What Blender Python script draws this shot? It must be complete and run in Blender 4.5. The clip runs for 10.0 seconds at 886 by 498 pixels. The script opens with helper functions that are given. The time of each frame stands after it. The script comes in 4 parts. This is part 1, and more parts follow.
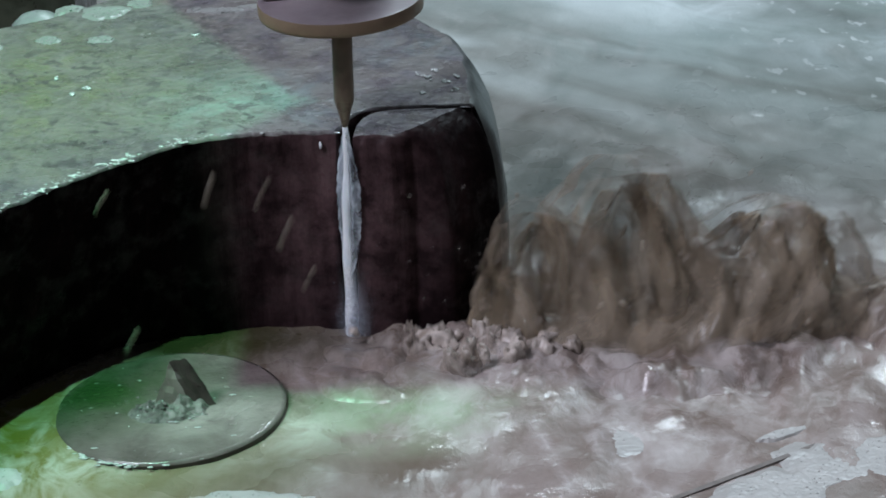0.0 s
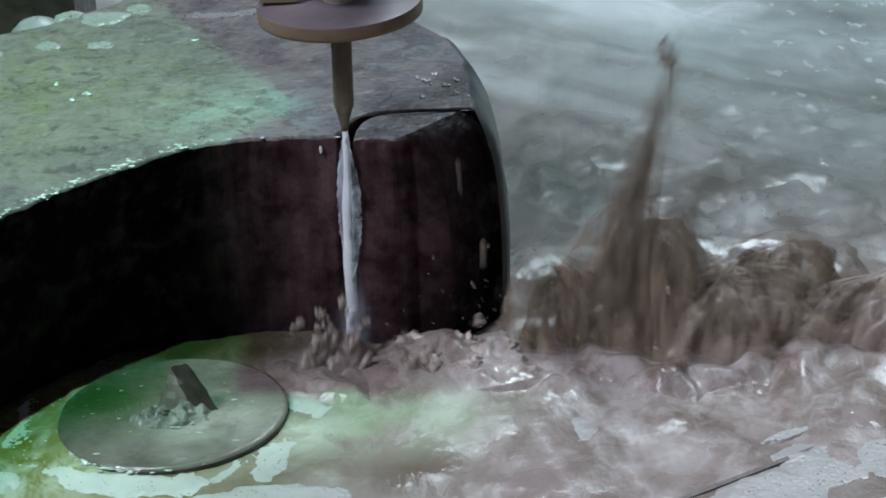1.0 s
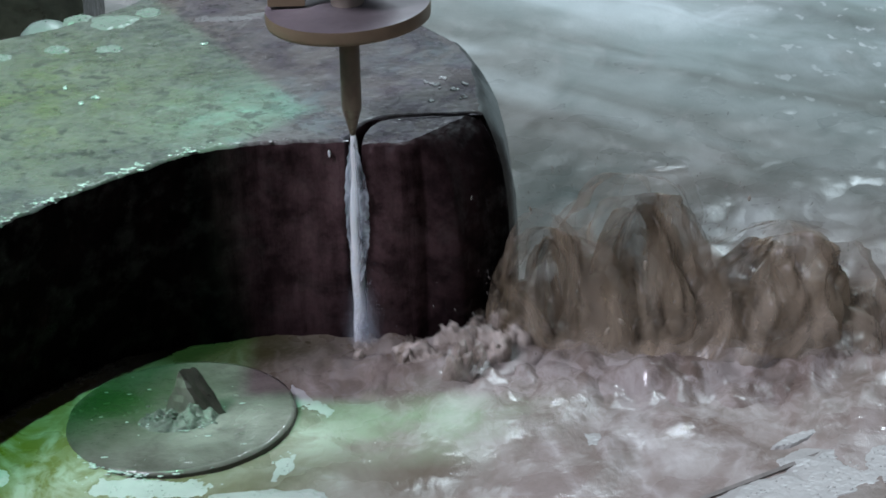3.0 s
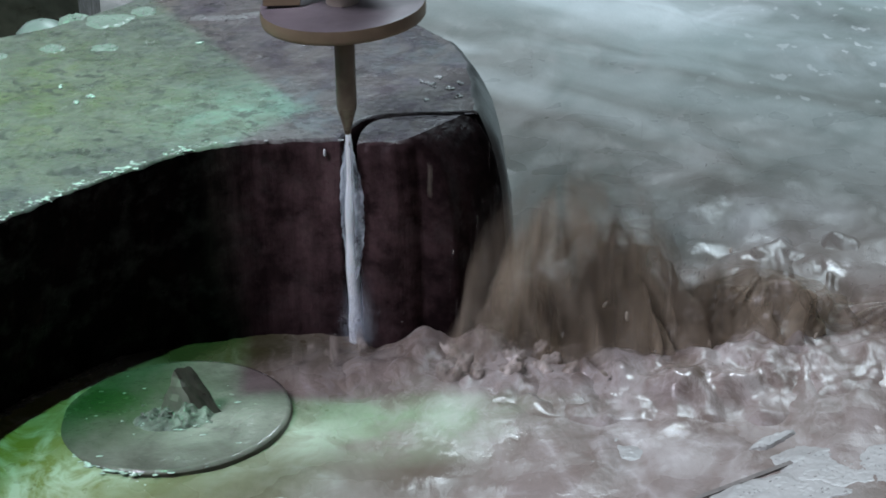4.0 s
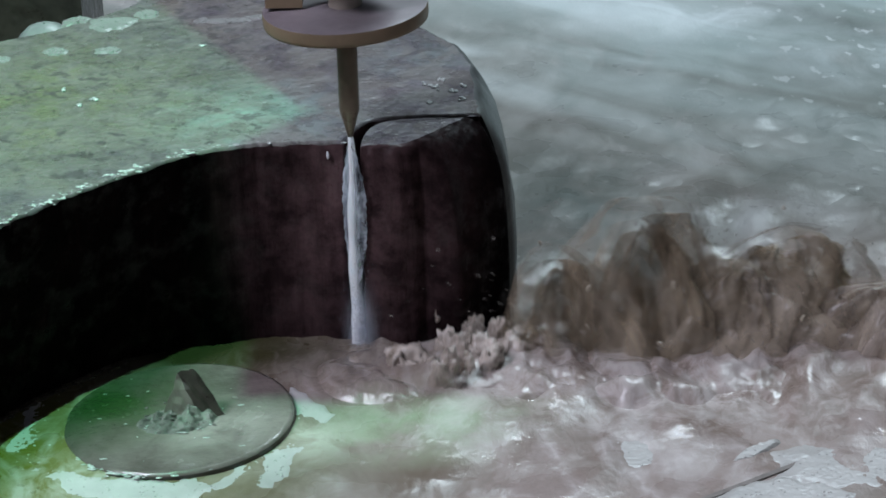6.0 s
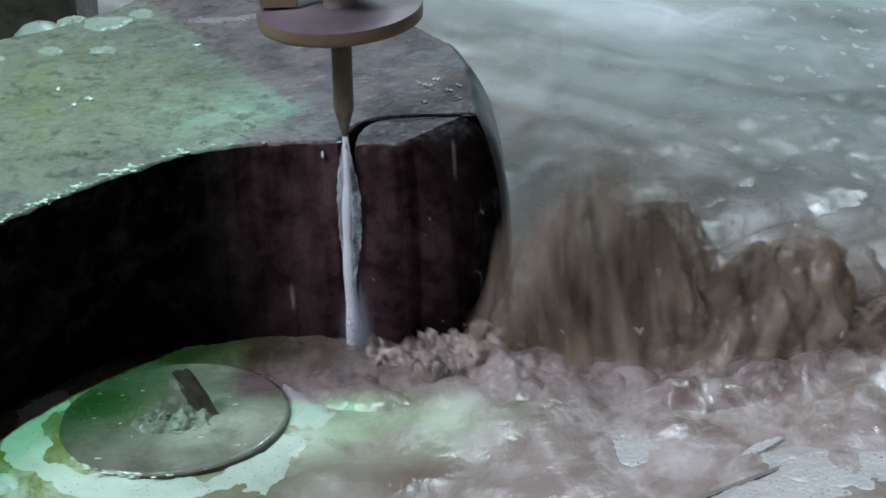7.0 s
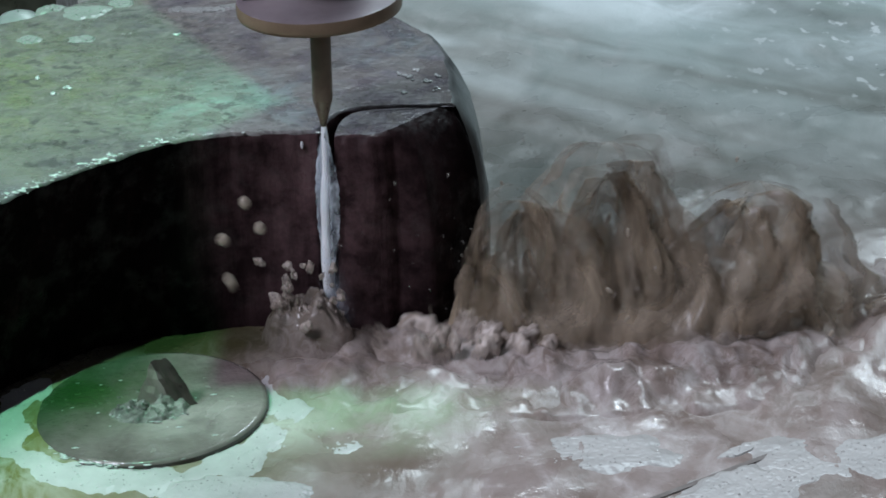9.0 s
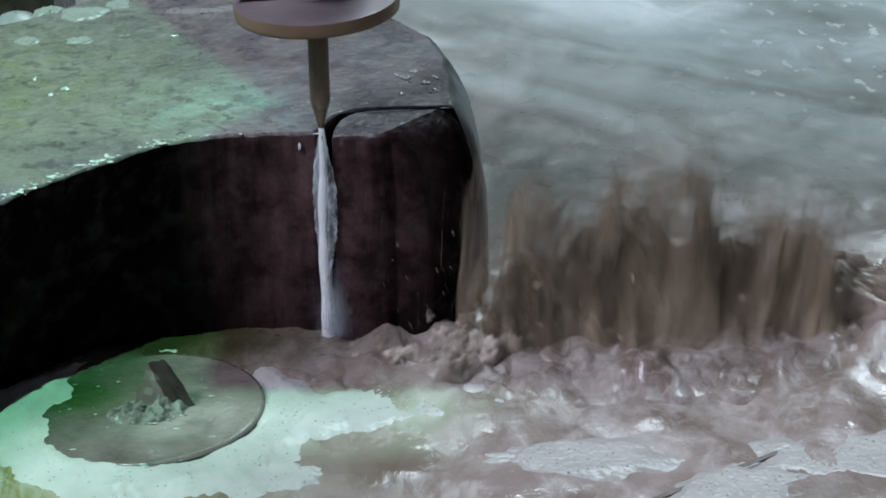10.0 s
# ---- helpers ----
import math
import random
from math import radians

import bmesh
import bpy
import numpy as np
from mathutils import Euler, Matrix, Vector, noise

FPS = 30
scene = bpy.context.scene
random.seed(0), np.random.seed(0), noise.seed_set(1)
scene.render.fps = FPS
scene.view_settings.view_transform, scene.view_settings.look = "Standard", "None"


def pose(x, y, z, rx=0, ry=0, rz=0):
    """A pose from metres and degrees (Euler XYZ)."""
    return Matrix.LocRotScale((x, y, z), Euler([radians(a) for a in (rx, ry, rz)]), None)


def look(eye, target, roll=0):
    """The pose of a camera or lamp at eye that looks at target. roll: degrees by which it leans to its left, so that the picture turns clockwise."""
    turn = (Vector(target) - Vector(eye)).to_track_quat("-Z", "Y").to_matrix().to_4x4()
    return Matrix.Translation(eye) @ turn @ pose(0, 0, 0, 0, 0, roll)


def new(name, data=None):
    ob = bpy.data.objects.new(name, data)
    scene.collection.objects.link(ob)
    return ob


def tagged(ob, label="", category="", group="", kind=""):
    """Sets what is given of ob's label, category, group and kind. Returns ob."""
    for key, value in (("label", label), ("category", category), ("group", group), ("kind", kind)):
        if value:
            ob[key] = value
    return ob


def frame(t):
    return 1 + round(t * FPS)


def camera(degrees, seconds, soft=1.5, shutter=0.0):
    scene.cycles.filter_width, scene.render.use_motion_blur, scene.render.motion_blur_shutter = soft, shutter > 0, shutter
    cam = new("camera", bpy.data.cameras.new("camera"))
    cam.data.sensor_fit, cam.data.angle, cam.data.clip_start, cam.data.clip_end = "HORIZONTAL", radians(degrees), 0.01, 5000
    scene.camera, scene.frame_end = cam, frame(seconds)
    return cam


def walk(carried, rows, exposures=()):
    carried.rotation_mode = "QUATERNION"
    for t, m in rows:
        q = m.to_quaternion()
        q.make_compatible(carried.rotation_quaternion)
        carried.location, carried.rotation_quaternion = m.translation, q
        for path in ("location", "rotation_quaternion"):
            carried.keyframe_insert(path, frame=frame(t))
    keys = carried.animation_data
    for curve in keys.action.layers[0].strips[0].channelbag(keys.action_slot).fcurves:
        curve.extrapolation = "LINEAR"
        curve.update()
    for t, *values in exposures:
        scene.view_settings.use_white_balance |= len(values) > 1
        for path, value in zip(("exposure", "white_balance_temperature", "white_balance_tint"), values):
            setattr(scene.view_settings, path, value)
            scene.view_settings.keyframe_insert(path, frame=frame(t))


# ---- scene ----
# ---- camera and its path: held in the hand, it only turns a little ----
cam = camera(20.0, 10.0, soft=1.72, shutter=0.65)
EYE = Vector((0.0312, -0.8163, 0.3391))


def turned(t, yaw, pitch, lean):
    a, b = radians(yaw), radians(pitch)
    way = Vector((math.sin(a) * math.cos(b), math.cos(a) * math.cos(b), -math.sin(b)))
    return t, look(EYE, EYE + way, -lean)


walk(cam, [turned(*r) for r in (
    (0, 0.204, 25.219, 1.029), (0.5, 0.250, 25.238, 1.356), (1, 0.184, 25.133, 1.352), (1.5, 0.190, 25.065, 1.325),
    (2, -0.054, 24.946, 1.312), (2.5, -0.051, 24.996, 1.380), (4, 0.095, 25.059, 1.257), (4.5, 0.165, 25.066, 1.261),
    (5, 0.071, 25.022, 1.414), (5.5, -0.000, 25.000, 1.350), (7, 0.144, 25.015, 1.286), (7.5, 0.277, 25.106, 1.014),
    (8, 0.377, 25.164, 0.918), (8.5, 0.596, 25.117, 0.805), (9, 0.672, 25.234, 0.831), (9.5, 0.646, 25.174, 0.849),
    (10, 0.730, 25.200, 0.776),)])

# ---- light: hall tubes overhead and a greenish work lamp in front of the machine ----
world = bpy.data.worlds.new("hall")
scene.world = world
world.use_nodes = True
world.node_tree.nodes["Background"].inputs[0].default_value = (0.6, 0.62, 0.7, 1)
world.node_tree.nodes["Background"].inputs[1].default_value = 0.05


def area(name, m, w, h, power, color):
    data = bpy.data.lights.new(name, "AREA")
    data.shape, data.size, data.size_y, data.energy, data.color = "RECTANGLE", w, h, power, color
    lamp = new(name, data)
    lamp.matrix_world = m
    return lamp


area("hall_tube", look((0.8, 2.1, 2.6), (0.1, 0.2, 0)), 1.8, 0.3, 88, (0.78, 0.95, 1.05))
area("hall_tube", look((-1.7, -1.2, 2.6), (0, 0.0, 0)), 0.25, 1.5, 92, (0.90, 0.92, 1.10))
beam = bpy.data.lights.new("work_lamp", "SPOT")
beam.energy, beam.color, beam.spot_size, beam.spot_blend, beam.shadow_soft_size = 20, (0.30, 1.0, 0.60), radians(36), 0.8, 0.005
new("work_lamp", beam).matrix_world = look((-0.22, -0.200, 0.65), (-0.138, 0.028, -0.02))
scene.view_settings.exposure = 0.0

# ---- small tools ----
WATER = -0.077
RNG = np.random.default_rng(7)
TABLE = RNG.random((64, 64, 64))


def vnoise(x, y, z):
    """Smooth value noise, 0 to 1."""
    x, y, z = np.broadcast_arrays(np.asarray(x, float), np.asarray(y, float), np.asarray(z, float))
    out = 0.0
    ix, iy, iz = (np.floor(a).astype(int) for a in (x, y, z))
    fx, fy, fz = ((a - i) * (a - i) * (3 - 2 * (a - i)) for a, i in ((x, ix), (y, iy), (z, iz)))
    for dx in (0, 1):
        for dy in (0, 1):
            for dz in (0, 1):
                wgt = (fx if dx else 1 - fx) * (fy if dy else 1 - fy) * (fz if dz else 1 - fz)
                out = out + wgt * TABLE[(ix + dx) & 63, (iy + dy) & 63, (iz + dz) & 63]
    return out


def fbm(x, y, z=0.0, octaves=4):
    total, amp, norm = 0.0, 1.0, 0.0
    for k in range(octaves):
        total = total + amp * vnoise(np.asarray(x) * 2 ** k + 7.3 * k, np.asarray(y) * 2 ** k + 3.1 * k, np.asarray(z) * 2 ** k + 1.7 * k)
        norm += amp
        amp *= 0.5
    return total / norm


class Soup:
    """Collects vertices and faces of one mesh."""

    def __init__(self):
        self.v, self.f, self.m = [], [], []

    def add(self, verts, faces, slot=0):
        n = len(self.v)
        self.v.extend([tuple(float(c) for c in p) for p in verts])
        self.f.extend([tuple(i + n for i in f) for f in faces])
        self.m.extend([slot] * len(faces))

    def grid(self, pts, nu, nv, wrap=False, slot=0):
        """pts in rows of nu; wrap closes each row."""
        faces = []
        for j in range(nv - 1):
            for i in range(nu if wrap else nu - 1):
                k = (i + 1) % nu
                faces.append((j * nu + i, j * nu + k, (j + 1) * nu + k, (j + 1) * nu + i))
        self.add(pts, faces, slot)

    def tube(self, path, radii, sides=8, rough=0.0, seed=0.0, slot=0):
        path = [Vector(p) for p in path]
        rows = []
        for j, p in enumerate(path):
            way = (path[min(j + 1, len(path) - 1)] - path[max(j - 1, 0)]).normalized()
            side = way.cross(Vector((0.3, 0.9, 0.1))).normalized()
            other = way.cross(side)
            for i in range(sides):
                a = 2 * math.pi * i / sides
                r = radii[j]
                if rough:
                    r *= 1 + rough * (float(vnoise(seed + 1.7 * math.cos(a) + 5, j * 0.45 + seed, 1.7 * math.sin(a) + 9)) - 0.5) * 2
                rows.append(p + (side * math.cos(a) + other * math.sin(a)) * r)
        n = len(self.v)
        self.grid(rows, sides, len(path), True, slot)
        self.f.append(tuple(n + i for i in reversed(range(sides))))
        self.f.append(tuple(n + (len(path) - 1) * sides + i for i in range(sides)))
        self.m += [slot, slot]

    def ball(self, c, r, stretch=(1, 1, 1), rings=5, sides=8, turn=None, slot=0):
        pts = []
        for j in range(rings + 1):
            b = math.pi * (j + 0.02) / (rings + 0.04)
            for i in range(sides):
                a = 2 * math.pi * i / sides
                p = Vector((math.sin(b) * math.cos(a) * stretch[0], math.sin(b) * math.sin(a) * stretch[1], math.cos(b) * stretch[2])) * r
                if turn is not None:
                    p = turn @ p
                pts.append(Vector(c) + p)
        n = len(self.v)
        self.grid(pts[::-1], sides, rings + 1, True, slot)

    def mesh(self, name, mats, smooth=True):
        me = bpy.data.meshes.new(name)
        me.from_pydata(self.v, [], self.f)
        for m in mats:
            me.materials.append(m)
        me.polygons.foreach_set("material_index", self.m)
        me.polygons.foreach_set("use_smooth", [smooth] * len(self.f))
        me.update()
        return me


def part(name, me, parent, label=""):
    ob = new(name, me)
    ob.parent = parent
    return tagged(ob, label) if label else ob


def thing(name, me, label, category, group="", kind="", at=None):
    ob = new(name, me)
    if at is not None:
        ob.matrix_world = at
    return tagged(ob, label, category, group, kind)


def spline(points, per=8, closed=False):
    """A smooth line through the points."""
    p = [np.array(q, float) for q in points]
    n, out = len(p), []
    for i in range(n if closed else n - 1):
        a, b = p[i], p[(i + 1) % n]
        z0 = p[i - 1] if closed or i else a
        z1 = p[(i + 2) % n] if closed or i + 2 < n else b
        for k in range(per):
            s = k / per
            out.append(0.5 * (2 * a + (b - z0) * s + (2 * z0 - 5 * a + 4 * b - z1) * s ** 2 + (3 * a - z0 - 3 * b + z1) * s ** 3))
    if not closed:
        out.append(p[-1])
    return out


# ---- materials ----
class Nodes:
    def __init__(self, name):
        self.mat = bpy.data.materials.new(name)
        self.mat.use_nodes = True
        self.t = self.mat.node_tree
        self.shader = self.t.nodes["Principled BSDF"]
        self.out = self.t.nodes["Material Output"]
        self.coord = self.t.nodes.new("ShaderNodeTexCoord").outputs["Object"]

    def link(self, a, b):
        self.t.links.new(a, b)

    def put(self, socket, value):
        if hasattr(value, "links"):
            self.link(value, socket)
        else:
            socket.default_value = value

    def spread(self, scale, at=None, move=(0, 0, 0)):
        n = self.t.nodes.new("ShaderNodeMapping")
        self.link(self.coord if at is None else at, n.inputs["Vector"])
        n.inputs["Scale"].default_value = scale
        n.inputs["Location"].default_value = move
        return n.outputs[0]

    def noise(self, scale, detail=4.0, rough=0.55, at=None, warp=0.0):
        n = self.t.nodes.new("ShaderNodeTexNoise")
        self.link(self.coord if at is None else at, n.inputs["Vector"])
        n.inputs["Scale"].default_value, n.inputs["Detail"].default_value = scale, detail
        n.inputs["Roughness"].default_value, n.inputs["Distortion"].default_value = rough, warp
        return n.outputs["Fac"]

    def cells(self, scale, feature="F1", at=None):
        n = self.t.nodes.new("ShaderNodeTexVoronoi")
        n.feature = feature
        self.link(self.coord if at is None else at, n.inputs["Vector"])
        n.inputs["Scale"].default_value = scale
        return n.outputs["Distance"]

    def ramp(self, fac, stops):
        n = self.t.nodes.new("ShaderNodeValToRGB")
        self.link(fac, n.inputs[0])
        e = n.color_ramp.elements
        while len(e) < len(stops):
            e.new(0.5)
        for k, (pos, col) in zip(e, stops):
            k.position = pos
            k.color = (*col, 1) if isinstance(col, tuple) else (col, col, col, 1)
        return n.outputs["Color"]

    def mix(self, fac, a, b, mode="MIX"):
        n = self.t.nodes.new("ShaderNodeMix")
        n.data_type, n.blend_type = "RGBA", mode
        self.put(n.inputs[0], fac)
        self.put(n.inputs[6], (*a, 1) if isinstance(a, tuple) else a)
        self.put(n.inputs[7], (*b, 1) if isinstance(b, tuple) else b)
        return n.outputs[2]

    def sums(self, op, a, b):
        n = self.t.nodes.new("ShaderNodeMath")
        n.operation = op
        n.use_clamp = op != "SUBTRACT"
        self.put(n.inputs[0], a)
        self.put(n.inputs[1], b)
        return n.outputs[0]

    def near(self, centre, size, soft=0.5):
        """1 inside an ellipse about centre, fading to 0 outside."""
        n = self.t.nodes.new("ShaderNodeMapping")
        n.vector_type = "TEXTURE"
        self.link(self.coord, n.inputs["Vector"])
        n.inputs["Location"].default_value = centre
        n.inputs["Scale"].default_value = size
        g = self.t.nodes.new("ShaderNodeVectorMath")
        g.operation = "LENGTH"
        self.link(n.outputs[0], g.inputs[0])
        return self.ramp(g.outputs["Value"], ((max(0, 0.6 - soft * 0.6), 1.0), (1.0, 0.0)))

    def bump(self, fac, depth, strength=1.0, under=None):
        n = self.t.nodes.new("ShaderNodeBump")
        n.inputs["Strength"].default_value, n.inputs["Distance"].default_value = strength, depth
        self.link(fac, n.inputs["Height"])
        if under is not None:
            self.link(under, n.inputs["Normal"])
        self.link(n.outputs[0], self.shader.inputs["Normal"])
        return n.outputs[0]

    def finish(self, color, rough=0.5, metal=0.0, spec=0.5):
        self.put(self.shader.inputs["Base Color"], (*color, 1) if isinstance(color, tuple) else color)
        self.put(self.shader.inputs["Roughness"], rough)
        self.put(self.shader.inputs["Metallic"], metal)
        self.put(self.shader.inputs["Specular IOR Level"], spec)
        return self.mat

    def thin(self, alpha):
        """Lets part of what lies behind show through."""
        self.put(self.shader.inputs["Alpha"], alpha)
        return self.mat


def make_plate_top():
    n = Nodes("wet_plate_face")
    large = n.noise(22, 5, 0.6, warp=0.6)
    fine = n.noise(260, 6, 0.65)
    pits = n.cells(330)
    base = n.ramp(large, ((0.30, (0.042, 0.034, 0.046)), (0.45, (0.082, 0.070, 0.088)), (0.58, (0.145, 0.132, 0.125)), (0.72, (0.20, 0.172, 0.115))))
    base = n.mix(n.ramp(fine, ((0.35, 0.0), (0.62, 0.55))), base, (0.10, 0.085, 0.08))
    # Pool of green lamp light painted on the plate near the tube.
    lit_green = n.sums("MULTIPLY", n.near((-0.035, 0.028, 0), (0.05, 0.045, 1), 0.9), n.ramp(n.noise(60, 5, 0.6), ((0.35, 0.2), (0.6, 0.8))))
    base = n.mix(lit_green, base, (0.25, 0.37, 0.33))
    base = n.mix(n.ramp(n.noise(75, 4, 0.6), ((0.60, 0.0), (0.68, 0.75))), base, (0.035, 0.03, 0.035))
    base = n.mix(n.ramp(n.noise(210, 3, 0.5), ((0.64, 0.0), (0.70, 0.7))), base, (0.04, 0.035, 0.035))
    # Second, weaker patch of green light, also painted.
    lit_green2 = n.sums("MULTIPLY", n.near((0.026, 0.085, 0), (0.034, 0.034, 1), 0.9), n.ramp(n.noise(80, 5, 0.6), ((0.4, 0.1), (0.62, 0.5))))
    base = n.mix(lit_green2, base, (0.24, 0.33, 0.31))
    base = n.mix(n.ramp(n.noise(520, 3, 0.6), ((0.42, 0.0), (0.66, 0.30))), base, (0.22, 0.19, 0.235))
    # Green light over the left part, put into an olive tint.
    lit_olive = n.sums("MULTIPLY", n.near((-0.135, 0.055, 0), (0.125, 0.105, 1), 0.7), n.ramp(n.noise(95, 5, 0.65, warp=0.4), ((0.36, 0.3), (0.6, 0.8))))
    base = n.mix(lit_olive, base, (0.168, 0.175, 0.092))
    base = n.mix(n.ramp(n.noise(200, 5, 0.7), ((0.53, 0.0), (0.62, 0.6))), base, (0.055, 0.05, 0.045))
    worn = n.ramp(n.noise(48, 6, 0.7, warp=0.9), ((0.46, 0.0), (0.54, 0.55)))
    base = n.mix(worn, base, (0.17, 0.155, 0.14))
    chips = n.sums("MULTIPLY", n.ramp(n.noise(120, 5, 0.7, warp=0.5), ((0.54, 0.0), (0.60, 0.8))), n.ramp(n.noise(25, 3), ((0.42, 0.2), (0.58, 1.0))))
    base = n.mix(chips, base, (0.05, 0.046, 0.045))
    b = n.bump(pits, 0.0004, 0.5)
    b = n.bump(n.noise(150, 6, 0.65), 0.0008, 0.6, under=b)
    n.bump(n.noise(38, 4, 0.6, warp=0.5), 0.0022, 0.5, under=b)
    rough = n.ramp(n.noise(60, 5, 0.65), ((0.36, 0.14), (0.62, 0.5)))
    return n.finish(base, rough, 0.0, 0.4)


def make_cut_wall():
    n = Nodes("shaded_rusty_wall")
    tall = n.spread((1, 1, 0.16))
    streak = n.noise(190, 4, 0.6, at=tall)
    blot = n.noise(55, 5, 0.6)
    # Near-black base: the wall's shade is put into its colour.
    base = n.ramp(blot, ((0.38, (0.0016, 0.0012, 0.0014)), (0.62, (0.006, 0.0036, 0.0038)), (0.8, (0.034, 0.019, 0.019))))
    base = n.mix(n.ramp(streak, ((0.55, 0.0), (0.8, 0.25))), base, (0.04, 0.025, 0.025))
    # Reddish rust round the jet; its brighter colour also paints light on the wall.
    lit_rust = n.sums("MULTIPLY", n.near((0.000, 0.0, -0.03), (0.055, 0.06, 0.085), 0.9), n.ramp(n.noise(85, 5, 0.65), ((0.38, 0.25), (0.64, 1.0))))
    base = n.mix(lit_rust, base, (0.115, 0.067, 0.071))
    b = n.bump(streak, 0.0010, 0.7)
    n.bump(n.noise(260, 5, 0.6), 0.0008, 0.6, under=b)
    return n.finish(base, n.ramp(n.noise(170, 4, 0.6), ((0.45, 0.6), (0.68, 0.22))), 0.0, n.ramp(n.noise(95, 4, 0.6), ((0.50, 0.01), (0.70, 0.20))))


def make_side():
    n = Nodes("wet_rolled_side")
    blot = n.noise(50, 5, 0.6)
    base = n.ramp(blot, ((0.3, (0.045, 0.05, 0.05)), (0.6, (0.11, 0.12, 0.115)), (0.8, (0.16, 0.17, 0.16))))
    n.bump(n.noise(190, 5, 0.6), 0.0010, 0.6)
    return n.finish(base, 0.35, 0.0, 0.5)


def make_mud():
    """Turbid water with silt, foam streaks, a clearer green corner, painted shade and sheen."""
    n = Nodes("turbid_tank_water")
    n.coord = n.t.nodes.new("ShaderNodeNewGeometry").outputs["Position"]
    silt = n.noise(30, 4, 0.55, at=n.spread((1.0, 0.55, 1.0)), warp=1.0)
    mud = n.ramp(silt, ((0.3, (0.15, 0.113, 0.09)), (0.5, (0.24, 0.19, 0.167)), (0.7, (0.35, 0.298, 0.28))))
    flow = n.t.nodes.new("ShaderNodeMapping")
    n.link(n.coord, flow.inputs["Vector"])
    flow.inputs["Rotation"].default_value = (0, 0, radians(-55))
    # Foam streaks, with teal sheen and haze painted into the far water's colour.
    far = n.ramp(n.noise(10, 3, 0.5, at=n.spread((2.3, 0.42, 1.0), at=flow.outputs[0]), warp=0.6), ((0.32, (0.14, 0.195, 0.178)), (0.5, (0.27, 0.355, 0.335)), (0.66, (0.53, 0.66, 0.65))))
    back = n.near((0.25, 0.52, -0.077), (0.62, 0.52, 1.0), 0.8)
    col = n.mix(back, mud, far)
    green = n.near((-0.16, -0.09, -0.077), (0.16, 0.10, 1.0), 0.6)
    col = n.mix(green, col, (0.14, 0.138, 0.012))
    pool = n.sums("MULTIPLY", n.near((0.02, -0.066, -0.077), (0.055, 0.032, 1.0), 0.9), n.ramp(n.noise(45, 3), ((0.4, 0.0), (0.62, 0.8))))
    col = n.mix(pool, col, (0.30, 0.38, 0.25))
    scum = n.noise(34, 5, 0.6, at=n.spread((1.0, 0.55, 1.0), move=(0.3, 0.1, 0)), warp=0.7)
    col = n.mix(n.sums("MULTIPLY", n.ramp(scum, ((0.58, 0.0), (0.70, 0.6))), n.sums("SUBTRACT", 1.0, back)), col, (0.55, 0.52, 0.50))
    foot = n.sums("MULTIPLY", n.near((0.10, -0.022, -0.077), (0.13, 0.035, 1), 0.8), n.ramp(n.noise(75, 5, 0.62, at=n.spread((1, 0.6, 1)), warp=0.6), ((0.44, 0.0), (0.60, 0.8))))
    col = n.mix(foot, col, (0.50, 0.455, 0.435))
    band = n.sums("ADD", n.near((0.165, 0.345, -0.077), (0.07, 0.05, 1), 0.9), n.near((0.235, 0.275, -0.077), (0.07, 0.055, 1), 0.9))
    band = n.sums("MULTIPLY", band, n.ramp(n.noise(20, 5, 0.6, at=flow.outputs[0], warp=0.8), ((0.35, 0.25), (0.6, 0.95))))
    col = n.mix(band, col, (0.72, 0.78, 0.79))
    bank = n.sums("MULTIPLY", n.near((0.155, 0.095, -0.077), (0.06, 0.035, 1), 0.9), n.ramp(n.noise(40, 4, 0.6, at=n.spread((1, 0.5, 1))), ((0.4, 0.1), (0.58, 0.85))))
    col = n.mix(bank, col, (0.56, 0.53, 0.53))
    # White specks paint distant glints along with foam flecks.
    glint_specks = n.sums("MULTIPLY", n.near((0.25, 0.28, -0.077), (0.12, 0.14, 1), 0.8), n.ramp(n.noise(130, 2, 0.5, at=n.spread((1, 0.6, 1))), ((0.63, 0.0), (0.68, 0.85))))
    col = n.mix(glint_specks, col, (0.80, 0.82, 0.82))
    vein = n.noise(15, 4, 0.55, at=n.spread((1.0, 0.6, 1.0), move=(0.7, 0.2, 0)), warp=1.2)
    vein = n.sums("MULTIPLY", n.near((0.06, -0.09, -0.077), (0.13, 0.07, 1), 0.5), n.ramp(vein, ((0.42, 0.0), (0.50, 0.55), (0.58, 0.0))))
    vein = n.sums("MULTIPLY", vein, n.ramp(n.noise(48, 5, 0.65, warp=0.5), ((0.42, 0.1), (0.58, 1.0))))
    col = n.mix(vein, col, (0.58, 0.54, 0.53))
    skirt = n.sums("ADD", n.near((-0.014, -0.072, -0.077), (0.022, 0.024, 1), 0.9), n.near((-0.092, -0.096, -0.077), (0.035, 0.020, 1), 0.9))
    skirt = n.sums("MULTIPLY", skirt, n.ramp(n.noise(60, 5, 0.62, warp=0.7), ((0.42, 0.0), (0.56, 0.9))))
    col = n.mix(skirt, col, (0.42, 0.42, 0.36))
    # Shade and dark reflection of the cut wall, painted on the water.
    wall_shade = n.near((-0.050, -0.006, -0.077), (0.072, 0.036, 1), 0.5)
    col = n.mix(wall_shade, col, (0.040, 0.036, 0.016))
    curd = n.sums("MULTIPLY", n.near((0.10, -0.035, -0.077), (0.17, 0.060, 1), 0.7), n.ramp(n.noise(115, 5, 0.7, at=n.spread((1.0, 0.62, 1)), warp=1.0), ((0.46, 0.0), (0.58, 0.65))))
    col = n.mix(curd, col, (0.47, 0.42, 0.40))
